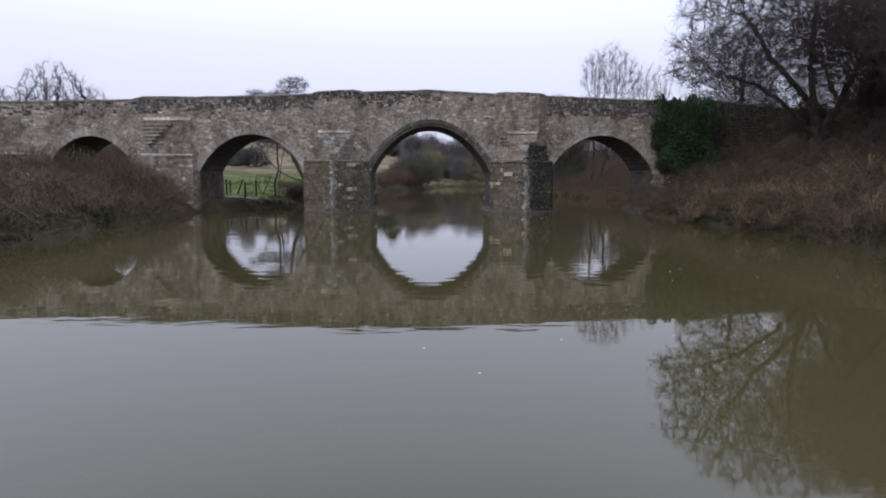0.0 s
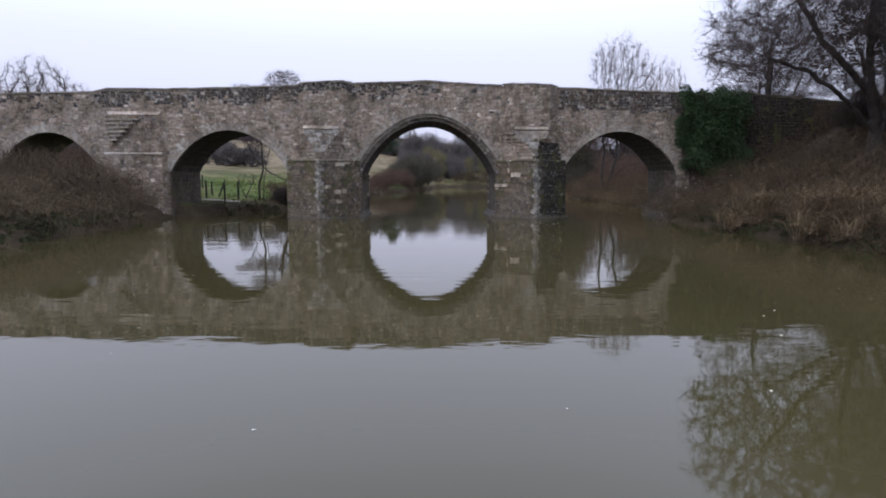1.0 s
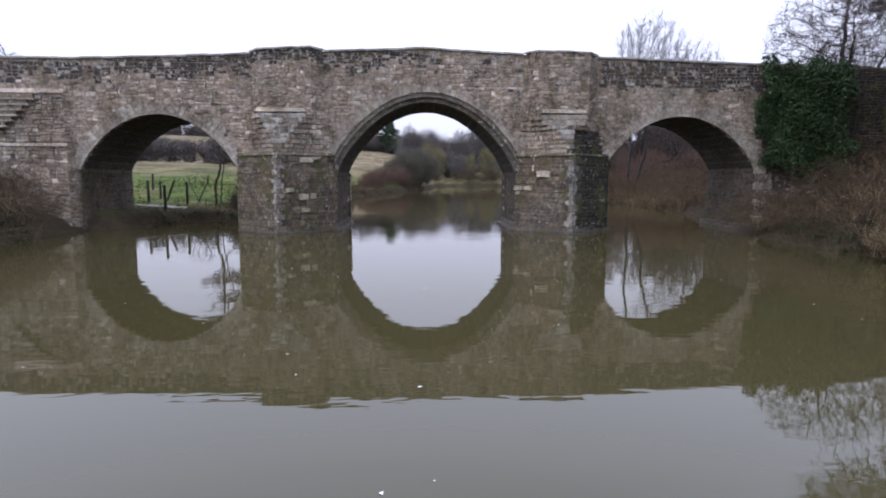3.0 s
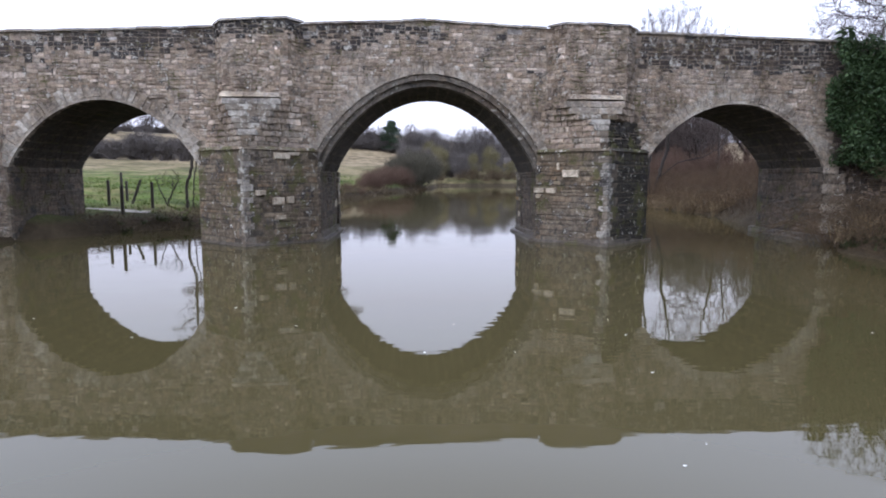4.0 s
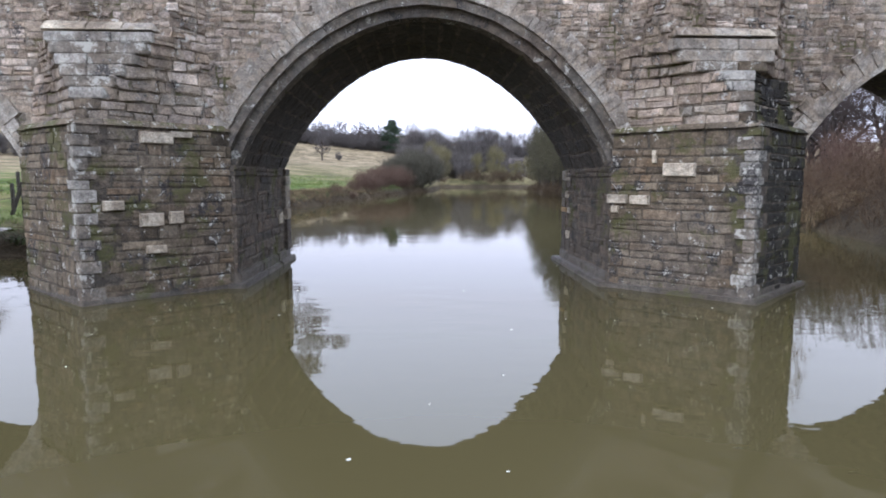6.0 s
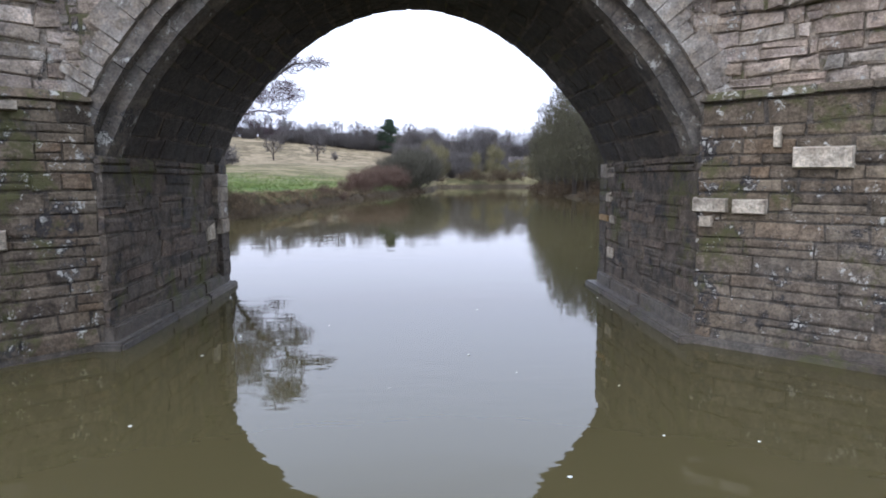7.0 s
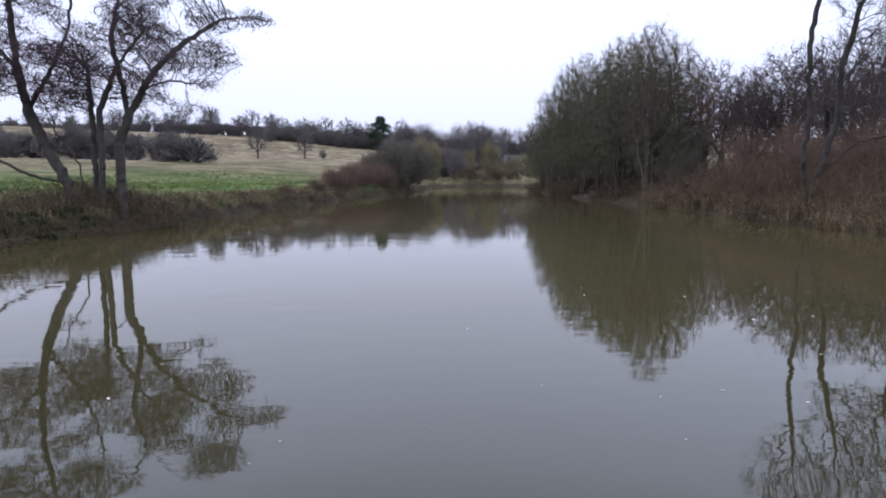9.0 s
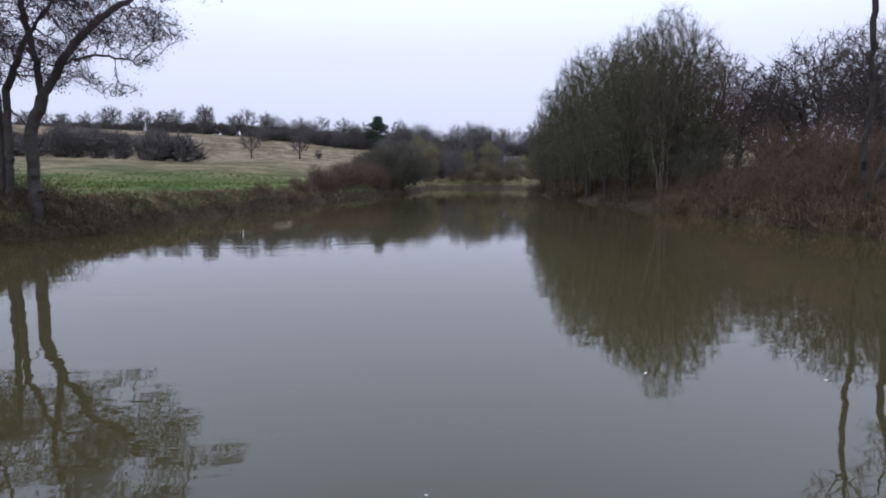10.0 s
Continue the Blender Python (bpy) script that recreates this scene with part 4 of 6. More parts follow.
def coping():
    rng = random.Random(14)
    line = [(-34.0, -0.02)]
    for bx, bh, bf in BAYS:
        line += [(bx - bh, -0.02), (bx - bf, -0.67), (bx + bf, -0.67), (bx + bh, -0.02)]
    line.append((15.2, -0.02))
    for (xa, ya), (xb, yb) in zip(line, line[1:]):
        run = math.hypot(xb - xa, yb - ya)
        count = max(1, round(run / 0.85))
        for i in range(count):
            t0, t1 = i / count, (i + 1) / count
            p, q = (xa + (xb - xa) * t0, ya + (yb - ya) * t0), (xa + (xb - xa) * t1, ya + (yb - ya) * t1)
            bay = any(abs((p[0] + q[0]) / 2 - bx) < bh for bx, bh, _ in BAYS)
            lift = 0.05 if bay else 0.0
            z0, z1 = np.interp(p[0], TOP_X, TOP_Z) + lift, np.interp(q[0], TOP_X, TOP_Z) + lift
            j = rng.uniform(-0.015, 0.015)
            dx, dy = (q[0] - p[0]) / run * count, (q[1] - p[1]) / run * count
            nx, ny = -dy * 0.42, dx * 0.42
            e = 0.006
            v = []
            for dz in (-0.09, 0.0):
                v += [(p[0] + dx * e, p[1] + dy * e, z0 + dz + j), (q[0] - dx * e, q[1] - dy * e, z1 + dz + j), (q[0] - dx * e + nx, q[1] + ny, z1 + dz + j), (p[0] + dx * e + nx, p[1] + ny, z0 + dz + j)]
            v = np.array(v)
            v[4:6, 2] -= 0.02
            c = v.mean(0)
            ob = part("coping_stone", mesh_of("coping_stone", v - c, np.array([(0, 1, 5, 4), (1, 2, 6, 5), (2, 3, 7, 6), (3, 0, 4, 7), (4, 5, 6, 7), (3, 2, 1, 0)]), M_COPING), bridge)
            ob.location = c


coping()
# stepped toe stones of the abutment beside the ivy
for i in range(7):
    box_part("quoin", 14.42 + 0.08 * (i % 2), 14.9 + 0.12 * (6 - i) + 0.1 * (i % 2), -0.16 - 0.05 * (6 - i), 0.3, 0.3 + i * 0.36, 0.3 + i * 0.36 + 0.34, M_QUOIN if i % 2 else M_RING, "", 0.02)

# ---- trees ----
def tubes(segs, sides):
    """Tapered tubes for rows of x0 y0 z0 x1 y1 z1 r0 r1."""
    s = np.asarray(segs, float)
    a, b, r0, r1 = s[:, :3], s[:, 3:6], s[:, 6], s[:, 7]
    d = b - a
    d /= np.maximum(np.linalg.norm(d, axis=1), 1e-6)[:, None]
    h = np.where(np.abs(d[:, 2:3]) > 0.9, np.array([[1.0, 0, 0]]), np.array([[0, 0, 1.0]]))
    u = np.cross(d, h)
    u /= np.linalg.norm(u, axis=1)[:, None]
    w = np.cross(d, u)
    v = []
    for p, r in ((a - d * r0[:, None] * 0.3, r0), (b, r1)):
        for k in range(sides):
            t = 2 * math.pi * k / sides
            v.append(p + (u * math.cos(t) + w * math.sin(t)) * r[:, None])
    v = np.stack(v, 1)
    n = len(s)
    f = np.array([(k, (k + 1) % sides, sides + (k + 1) % sides, sides + k) for k in range(sides)])
    return v.reshape(-1, 3), (np.arange(n)[:, None, None] * 2 * sides + f[None]).reshape(-1, 4)


def flakes(points, size, rng, flat=0.0, slim=0.55, rise=0.0):
    """A small leaf, catkin or slim twig spray at each point."""
    p = np.asarray(points, float)
    n = len(p)
    a = rng.normal(size=(n, 3))
    a[:, 2] = np.abs(a[:, 2]) + rise if rise else a[:, 2]
    a /= np.linalg.norm(a, axis=1)[:, None]
    b = rng.normal(size=(n, 3))
    b[:, 2] *= 1 - flat
    b = np.cross(a, b)
    b /= np.maximum(np.linalg.norm(b, axis=1), 1e-6)[:, None]
    s = (size * rng.uniform(0.6, 1.4, n))[:, None]
    v = np.stack([p - a * s, p + b * s * slim, p + a * s, p - b * s * slim], 1).reshape(-1, 3)
    return v, np.arange(n * 4).reshape(-1, 4)


def slivers(p, d, length, width, rng, spread=0.6, subs=2):
    """Slim tapering twigs from each point along its way, with shorter side twigs."""
    def one(p, d, ln, w):
        d = d / np.maximum(np.linalg.norm(d, axis=1), 1e-6)[:, None]
        s = np.cross(d, rng.normal(size=d.shape))
        s /= np.maximum(np.linalg.norm(s, axis=1), 1e-6)[:, None]
        return np.stack([p - s * w, p + s * w, p + d * ln[:, None]], 1).reshape(-1, 3), d

    p, d = np.asarray(p, float), np.asarray(d, float)
    n = len(p)
    ln = length * rng.uniform(0.5, 1.4, n)
    v, d = one(p, d + rng.normal(size=(n, 3)) * spread, ln, width)
    out = [v]
    for k in range(subs):
        t = rng.uniform(0.2, 0.85, n)
        q = p + d * (ln * t)[:, None]
        out.append(one(q, d + rng.normal(size=(n, 3)) * 0.55, ln * rng.uniform(0.35, 0.65, n), width * 0.75)[0])
    v = np.vstack(out)
    return v, np.arange(len(v)).reshape(-1, 3)


def in_lobes(rng, lobes, count, shell=0.5):
    """Random points in a union of ellipsoids: centre x y z, half sizes x y z."""
    q = np.array(lobes, float)
    w = q[:, 3] * q[:, 4] * q[:, 5] ** 0.7
    k = rng.choice(len(q), count, p=w / w.sum())
    d = rng.normal(size=(count, 3))
    d /= np.linalg.norm(d, axis=1)[:, None]
    return q[k, :3] + d * (rng.uniform(0, 1, count) ** shell)[:, None] * q[k, 3:]


def colonise(rng, stems, goals, step, kill, lift=0.1, wander=0.25, most=140):
    """Branches that reach for scattered goals, as real crowns fill space. Returns nodes and parents."""
    pos, par = [], []
    for line in stems:
        line = np.array(line, float)
        last = -1
        if len(pos):      # a limb that springs from an earlier stem
            gap = np.linalg.norm(np.array(pos) - line[0], axis=1)
            if gap.min() < 0.3 and line[0][2] > 0.3:
                last = int(gap.argmin())
        for a, b in zip(line, line[1:]):
            n = max(1, int(np.linalg.norm(b - a) / step))
            for i in range(n):
                if last < 0:
                    pos.append(a)
                    par.append(-1)
                    last = len(pos) - 1
                pos.append(a + (b - a) * (i + 1) / n + rng.normal(size=3) * step * 0.12)
                par.append(last)
                last = len(pos) - 1
    pos, par = np.array(pos), np.array(par)
    high = pos[:, 2] > 0.8
    gap = np.linalg.norm(goals[:, None] - pos[None], axis=2) + np.where(high, 0, 50)[None]
    near, dist = gap.argmin(1), gap.min(1)
    tries = np.zeros(len(goals))
    for _ in range(most):
        keep = dist > kill
        goals, near, dist = goals[keep], near[keep], dist[keep]
        if len(goals) < 4:
            break
        u, inv = np.unique(near, return_inverse=True)
        way = (goals - pos[near]) / dist[:, None]
        total = np.zeros((len(u), 3))
        np.add.at(total, inv, way)
        total /= np.maximum(np.linalg.norm(total, axis=1), 1e-6)[:, None]
        total += rng.normal(size=total.shape) * wander + [0, 0, lift]
        total /= np.linalg.norm(total, axis=1)[:, None]
        fresh = pos[u] + total * step
        first = len(pos)
        pos, par = np.vstack([pos, fresh]), np.concatenate([par, u])
        gap = np.linalg.norm(goals[:, None] - fresh[None], axis=2)
        better = gap.min(1) < dist
        near = np.where(better, gap.argmin(1) + first, near)
        dist = np.minimum(dist, gap.min(1))
    return pos, par


def make_tree(name, label, seed, stems, lobes, goals, step, kill, thick, bark, twig, at, group="", tip=0.008, lift=0.1, wander=0.25, twig_len=0.4, twig_w=0.007, per=3, spread=0.6, subs=2, bits=None, bit_size=0.035, bits_per=3, shell=0.5, most=140, fine=0.7):
    """A bare tree: trunk and limbs, finer branches, and very fine twigs at the ends."""
    rng = np.random.default_rng(seed)
    pos, par = colonise(rng, stems, in_lobes(rng, lobes, goals, shell), step, kill, lift, wander, most)
    n = len(pos)
    load = np.ones(n)
    for k in range(n - 1, -1, -1):
        if par[k] >= 0:
            load[par[k]] += load[k] if k < n else 0
    ends = load.max()
    r = tip + (thick - tip) * ((load - 1) / ends) ** fine
    rows = [(*pos[par[k]], *pos[k], min(r[par[k]], r[k] * 1.35), r[k]) for k in range(n) if par[k] >= 0]
    rows = np.array(rows)
    big = rows[:, 7] > thick * 0.16
    root = np.arange(n)
    for k in range(n):
        root[k] = k if par[k] < 0 else root[par[k]]
    kid = np.array([k for k in range(n) if par[k] >= 0])
    weight = load[kid]
    e = base(name, at, label, "tree", group)
    for k in np.unique(root[kid[big]]):
        v, f = tubes(rows[big & (root[kid] == k)], 7)
        part("trunk", mesh_of(name + "_trunk", v, f, bark, True), e)
    v, f = tubes(rows[~big], 3)
    crown = part("crown", mesh_of(name + "_crown", v, f, twig, True), e, "spreading bare branches")
    thin = rows[weight <= 12]
    if len(thin) and per:
        q = np.repeat(thin, per, 0)
        t = rng.uniform(0, 1, (len(q), 1))
        v, f = slivers(q[:, :3] * (1 - t) + q[:, 3:6] * t, q[:, 3:6] - q[:, :3] + [0, 0, lift * step], twig_len, twig_w, rng, spread * step, subs)
        part("spray", mesh_of(name + "_spray", v, f, twig), crown, "very fine bare twigs", "stuff")
    if bits:
        ends = rows[weight <= 5]
        q = np.repeat(ends, bits_per, 0)
        t = q[:, 3:6] + rng.normal(size=(len(q), 3)) * [0.2, 0.2, 0.12]
        v, f = flakes(t, bit_size, rng, 0.0, 0.35)
        part("catkin_tuft", mesh_of(name + "_catkins", v, f, bits), crown, "tufts of purple-brown catkins and cones", "stuff")
    return e


def stand(x, y, sink=0.12):
    return (x, y, float(height(x, y)) - sink)


def turned(x, y, turn, size=1.0, tall=None):
    return Matrix.Translation(stand(x, y)) @ Matrix.Rotation(turn, 4, "Z") @ Matrix.Diagonal((size, size, tall or size, 1))


def place_copies(src, spots, rng, wide=1.0):
    for x, y, s in spots:
        copy_thing(src, turned(x, y, rng.uniform(0, 6.28), s * wide, s * rng.uniform(0.9, 1.1)))


def scatter(seed, count, box, size):
    """Lobes strewn through a box: x0 x1 y0 y1 z0 z1, each about size (x, y, z)."""
    r = random.Random(seed)
    out = []
    for _ in range(count):
        k = r.uniform(0.7, 1.25)
        out.append((r.uniform(box[0], box[1]), r.uniform(box[2], box[3]), r.uniform(box[4], box[5]), size[0] * k, size[1] * k, size[2] * k))
    return out


# riverside alders beyond the bridge, with layered sprays
ALDER = dict(fine=0.62, step=0.17, kill=0.2, bark=M_BARK, twig=M_TWIG, group="riverside alders", tip=0.008, lift=0.06, wander=0.24, twig_len=0.24, twig_w=0.006, per=4, bits=M_CATKIN, bit_size=0.042, bits_per=10)
make_tree("alder_tree", "leaning dark alder with purple catkins on the meadow bank", 3,
          [[(0, 0, -0.9), (0, 0, 1.1), (0.02, 0, 2.4), (0.46, 0, 3.4), (1.03, 0.1, 4.5), (1.6, 0.3, 5.4), (2.5, 0.8, 6.5), (3.7, 1.8, 7.6), (4.7, 2.8, 8.0)], [(0.46, 0, 3.4), (0.1, 0.4, 4.8), (-0.2, 0.3, 6.4), (0.3, 0.2, 8.4)], [(0.02, 0, 2.4), (-0.8, 0.2, 3.2), (-1.7, 0.3, 4.1)], [(1.03, 0.1, 4.5), (2.0, 0.5, 4.9), (3.0, 0.9, 4.8)]],
          scatter(3, 15, (-0.4, 3.4, -1.6, 2.4, 5.2, 9.6), (1.1, 1.2, 0.55)) + [(4.8, 2.9, 7.9, 0.9, 1.2, 0.4), (3.3, 1.4, 6.4, 0.9, 1.0, 0.35), (3.1, 0.9, 4.9, 0.8, 0.9, 0.32), (2.5, 0.6, 3.8, 0.7, 0.8, 0.25), (2.2, 0.3, 5.6, 1.0, 1.2, 0.4), (-1.4, 0.4, 4.3, 0.9, 1.0, 0.3)], 6000, thick=0.19, at=(-10.75, 26.6, 1.15), **ALDER)
make_tree("alder_tree", "forked dark alder leaning over the meadow bank", 8,
          [[(0.1, 0, -0.9), (-0.1, 0, 0.7), (-0.96, 0, 2.3), (-1.5, 0.1, 3.6), (-1.8, 0.1, 5.2), (-1.85, 0, 7.7), (-1.6, 0, 9.8)], [(-0.1, 0, 0.7), (-1.3, -0.2, 1.0), (-2.7, -0.3, 1.7), (-4.0, -0.3, 3.0), (-4.9, -0.2, 4.8)], [(-1.5, 0.1, 3.6), (-0.7, 0.3, 5.0), (0.2, 0.3, 6.8), (0.5, 0.2, 8.6)], [(-1.8, 0.1, 5.2), (-3.0, 0.2, 6.4), (-4.2, 0.2, 7.2)]],
          scatter(8, 24, (-5.6, 1.2, -2.0, 2.0, 4.2, 9.6), (1.3, 1.4, 0.6)) + [(-1.2, 0, 10.6, 1.8, 1.5, 1.0), (-5.2, 0, 5.4, 1.4, 1.3, 0.5)], 7200, thick=0.22, at=(-12.5, 26.2, 1.2), **ALDER)
make_tree("alder_tree", "slim alder stems among the riverside alders", 15,
          [[(0, 0, -0.9), (0.1, 0, 2.0), (0.1, 0.1, 3.7), (0.85, 0.1, 5.4), (2.0, 0.1, 6.8)], [(-0.3, 0.2, -0.9), (-0.25, 0.2, 2.2), (-0.4, 0.3, 5.4)], [(-0.65, -0.1, -0.9), (-0.7, -0.1, 1.4), (-1.1, -0.1, 2.2), (-1.5, -0.1, 2.7)]],
          scatter(15, 10, (-1.6, 1.8, -1.2, 1.2, 3.4, 7.4), (1.1, 1.1, 0.4)) + [(-1.4, -0.1, 2.6, 0.6, 0.6, 0.3)], 2300, thick=0.12, at=(-11.5, 26.5, 1.1), **ALDER)

# tall trees on the other bank
make_tree("bank_tree", "tall bare tree with two pale twisting trunks", 21,
          [[(0, 0, 0), (-0.3, 0, 2.2), (-0.1, 0.1, 4.6), (-0.35, 0, 7.4), (0.0, 0.1, 9.6)], [(0.2, 0.2, 0), (0.6, 0.2, 2.0), (1.3, 0.2, 4.2), (1.2, 0.1, 6.4), (1.9, 0, 9.2)], [(0.6, 0.2, 1.8), (2.2, 0.1, 3.2), (4.2, -0.2, 3.6), (5.6, 0, 4.4)]],
          [(1.4, 0, 12.4, 3.4, 3.0, 3.9), (0.4, 0, 13.0, 2.4, 2.4, 2.8), (3.0, 0.2, 12.0, 2.2, 2.2, 2.6), (4.8, 0, 4.8, 1.8, 1.8, 1.4), (2.8, 0, 8.2, 2.0, 2.0, 1.6)], 2200, 0.28, 0.36, 0.15, M_BARK_DARK, M_TWIG, stand(18.8, 28.0), "tall bank trees", tip=0.010, lift=0.6, wander=0.16, twig_len=0.75, twig_w=0.008, per=3, spread=0.5)
make_tree("bank_tree", "slender bare tree with a fan of pale twigs", 27,
          [[(0, 0, 0), (0.1, 0, 3.0), (-0.1, 0, 6.0), (-0.6, 0, 8.5)], [(0.1, 0, 2.5), (0.9, 0, 5.0), (1.3, 0, 8.0)]],
          [(0.2, 0, 10.0, 2.6, 2.4, 3.4), (1.2, 0, 9.0, 1.8, 1.8, 2.6)], 1100, 0.3, 0.4, 0.15, M_BARK, M_TWIG_PALE, stand(25.2, 30.0), "tall bank trees", tip=0.010, lift=0.6, wander=0.16, twig_len=0.75, twig_w=0.008, per=3, spread=0.5)

# the big spreading trees on the bramble bank
OAK = dict(step=0.26, kill=0.36, bark=M_BARK_DARK, twig=M_TWIG, group="bank trees", tip=0.011, lift=0.04, wander=0.2, twig_len=0.6, twig_w=0.008, per=6, subs=3)
make_tree("oak_tree", "large dark spreading bare tree on the bramble bank", 31,
          [[(0, 0, 0), (0.0, 0, 1.6), (-0.4, 0, 3.4), (-0.6, 0, 6.0), (-0.2, 0.3, 9.0)], [(0, 0, 1.4), (-1.4, -0.1, 2.8), (-3.2, -0.2, 4.0), (-5.4, -0.3, 4.6)], [(0, 0, 1.5), (1.3, 0.3, 3.4), (2.4, 0.4, 6.0), (3.0, 0.4, 8.4)], [(-0.4, 0, 3.2), (-2.2, 0.6, 5.4), (-3.6, 0.8, 7.6)]],
          [(-0.8, 0, 7.2, 6.4, 4.8, 4.2), (-4.8, 0, 5.2, 2.9, 2.6, 1.7), (-3.2, -0.4, 7.4, 3.4, 2.8, 2.6), (2.4, 0.3, 6.4, 3.6, 3.4, 3.6), (-6.4, -0.2, 4.4, 1.6, 1.5, 0.6)], 6800, thick=0.34, at=stand(18.8, -9.8), **OAK)
o2 = make_tree("oak_tree", "dark many-limbed bare tree among the bank brambles", 36,
          [[(0, 0, 0), (0.2, 0, 2.4), (0.4, 0, 5.0), (0.2, 0, 8.5)], [(0.2, 0, 1.4), (-1.5, 0.2, 3.6), (-2.6, 0.2, 6.4)], [(0.2, 0, 2.0), (2.0, 0.2, 3.8), (3.2, 0.2, 6.2)], [(0.3, 0, 1.8), (0.4, -1.6, 3.8), (0.2, -2.4, 6.2)]],
          [(0, 0, 6.8, 5.0, 4.8, 4.2), (-2.4, 0, 5.0, 2.8, 2.8, 2.0), (2.6, 0, 5.0, 2.8, 2.8, 2.2)], 3000, thick=0.32, at=stand(22.6, -10.5), **dict(OAK, per=4))
for x, y, turn, size in ((27.0, -11.0, 2.0, 1.05), (20.5, -16.5, 4.0, 0.9), (25.0, -5.2, 5.2, 0.9), (29.5, -6.0, 1.1, 1.0), (26.5, 12.0, 1.2, 1.0), (33.0, 8.0, 3.3, 1.0)):
    copy_thing(o2, turned(x, y, turn, size))
# the old oak in the meadow, wide and low
oak_old = make_tree("meadow_oak", "broad old bare oak standing in the meadow", 37,
          [[(0, 0, 0), (0, 0, 3.5), (0.3, 0, 7.0)], [(0, 0, 3.0), (-3.0, 0, 6.0), (-5.5, 0, 8.0)], [(0, 0, 3.2), (3.0, 0.4, 6.4), (5.5, 0.6, 8.4)], [(0, 0, 4.0), (0.6, -2.0, 8.0)]],
          [(0, 0, 13.0, 5.0, 5.0, 4.8), (-5.0, 0, 11.2, 3.6, 4.0, 3.2), (5.0, 0, 11.4, 3.4, 4.0, 3.0)], 1600, 0.5, 0.6, 0.65, M_BARK, M_TWIG, stand(-55.5, 57.0), "", tip=0.018, lift=0.0, wander=0.22, twig_len=0.9, twig_w=0.012, per=5, fine=0.55)
copy_thing(oak_old, turned(-70.0, 62.0, 2.2, 0.85))


def fan(rng, count, reach, length, foot=0.4):
    out = []
    for _ in range(count):
        t = rng.uniform(0, 6.28)
        q = rng.uniform(0.0, reach)
        h = length * rng.uniform(0.7, 1.05)
        x, y = foot * math.cos(t) * rng.random(), foot * math.sin(t) * rng.random()
        out.append([(x, y, 0), (x + 0.3 * q * h * math.cos(t), y + 0.3 * q * h * math.sin(t), h * 0.45), (x + q * h * math.cos(t), y + q * h * math.sin(t), h)])
    return out


place = random.Random(77)
# the dense thicket of tall coppiced trees
COP = dict(step=0.36, kill=0.42, thick=0.10, group="thicket trees", tip=0.011, lift=0.34, wander=0.2, twig_len=0.85, twig_w=0.011, per=5, subs=3, spread=0.4)
body = [(0, 0, 5.0, 2.7, 2.7, 4.2), (0.4, 0.2, 8.0, 2.6, 2.6, 3.6), (-0.5, -0.2, 9.6, 2.0, 2.0, 3.4)]
c1 = make_tree("coppice_tree", "tall many-stemmed bare coppice with olive twigs", 41, fan(place, 9, 0.2, 9.2), body, 1900, bark=M_BARK, twig=M_TWIG_OLIVE, at=stand(19.7, 47.5), **COP)
c2 = make_tree("coppice_tree", "tall many-stemmed bare coppice with reddish twigs", 42, fan(place, 9, 0.2, 8.6), [(x, y, z * 0.9, a * 0.9, b * 0.9, c * 0.86) for x, y, z, a, b, c in body], 1500, bark=M_BARK, twig=M_TWIG_RED, at=stand(22.0, 48.5), **dict(COP, per=3, subs=2))
c3 = make_tree("coppice_tree", "pale-stemmed coppice with brown twigs", 43, fan(place, 7, 0.16, 5.0), [(0, 0, 5.6, 1.7, 1.7, 2.6)], 500, bark=M_BARK_PALE, twig=M_TWIG, at=stand(18.7, 47.0), **dict(COP, thick=0.06))
for src, spots in ((c1, [(18.7, 53, 1.0, 1.0), (18.6, 58.5, 1.0, 1.04), (18.5, 64, 1.02, 1.12), (18.9, 70, 1.0, 1.12), (19.4, 77, 1.0, 1.1), (19.9, 85, 1.0, 1.04), (20.7, 93, 0.95, 0.94), (21.8, 100, 0.95, 0.86), (24.0, 106, 0.85, 0.76), (23.0, 64, 1.1, 1.15), (24.5, 72, 1.1, 1.15), (26, 84, 1.1, 1.1), (26.0, 98, 1.0, 0.95)]),
                   (c2, [(21.4, 53, 1.05, 1.16), (22.4, 58, 1.1, 1.2), (25.5, 63, 1.1, 1.1), (24.6, 52, 0.95, 0.85), (28, 76, 1.1, 1.1)]),
                   (c3, [(19.0, 55.5, 0.9, 1.0), (19.4, 68, 0.9, 1.0), (20.4, 90, 0.95, 1.0)])):
    for x, y, wide, tall in spots:
        copy_thing(src, turned(x, y, place.uniform(0, 6.28), wide, tall))


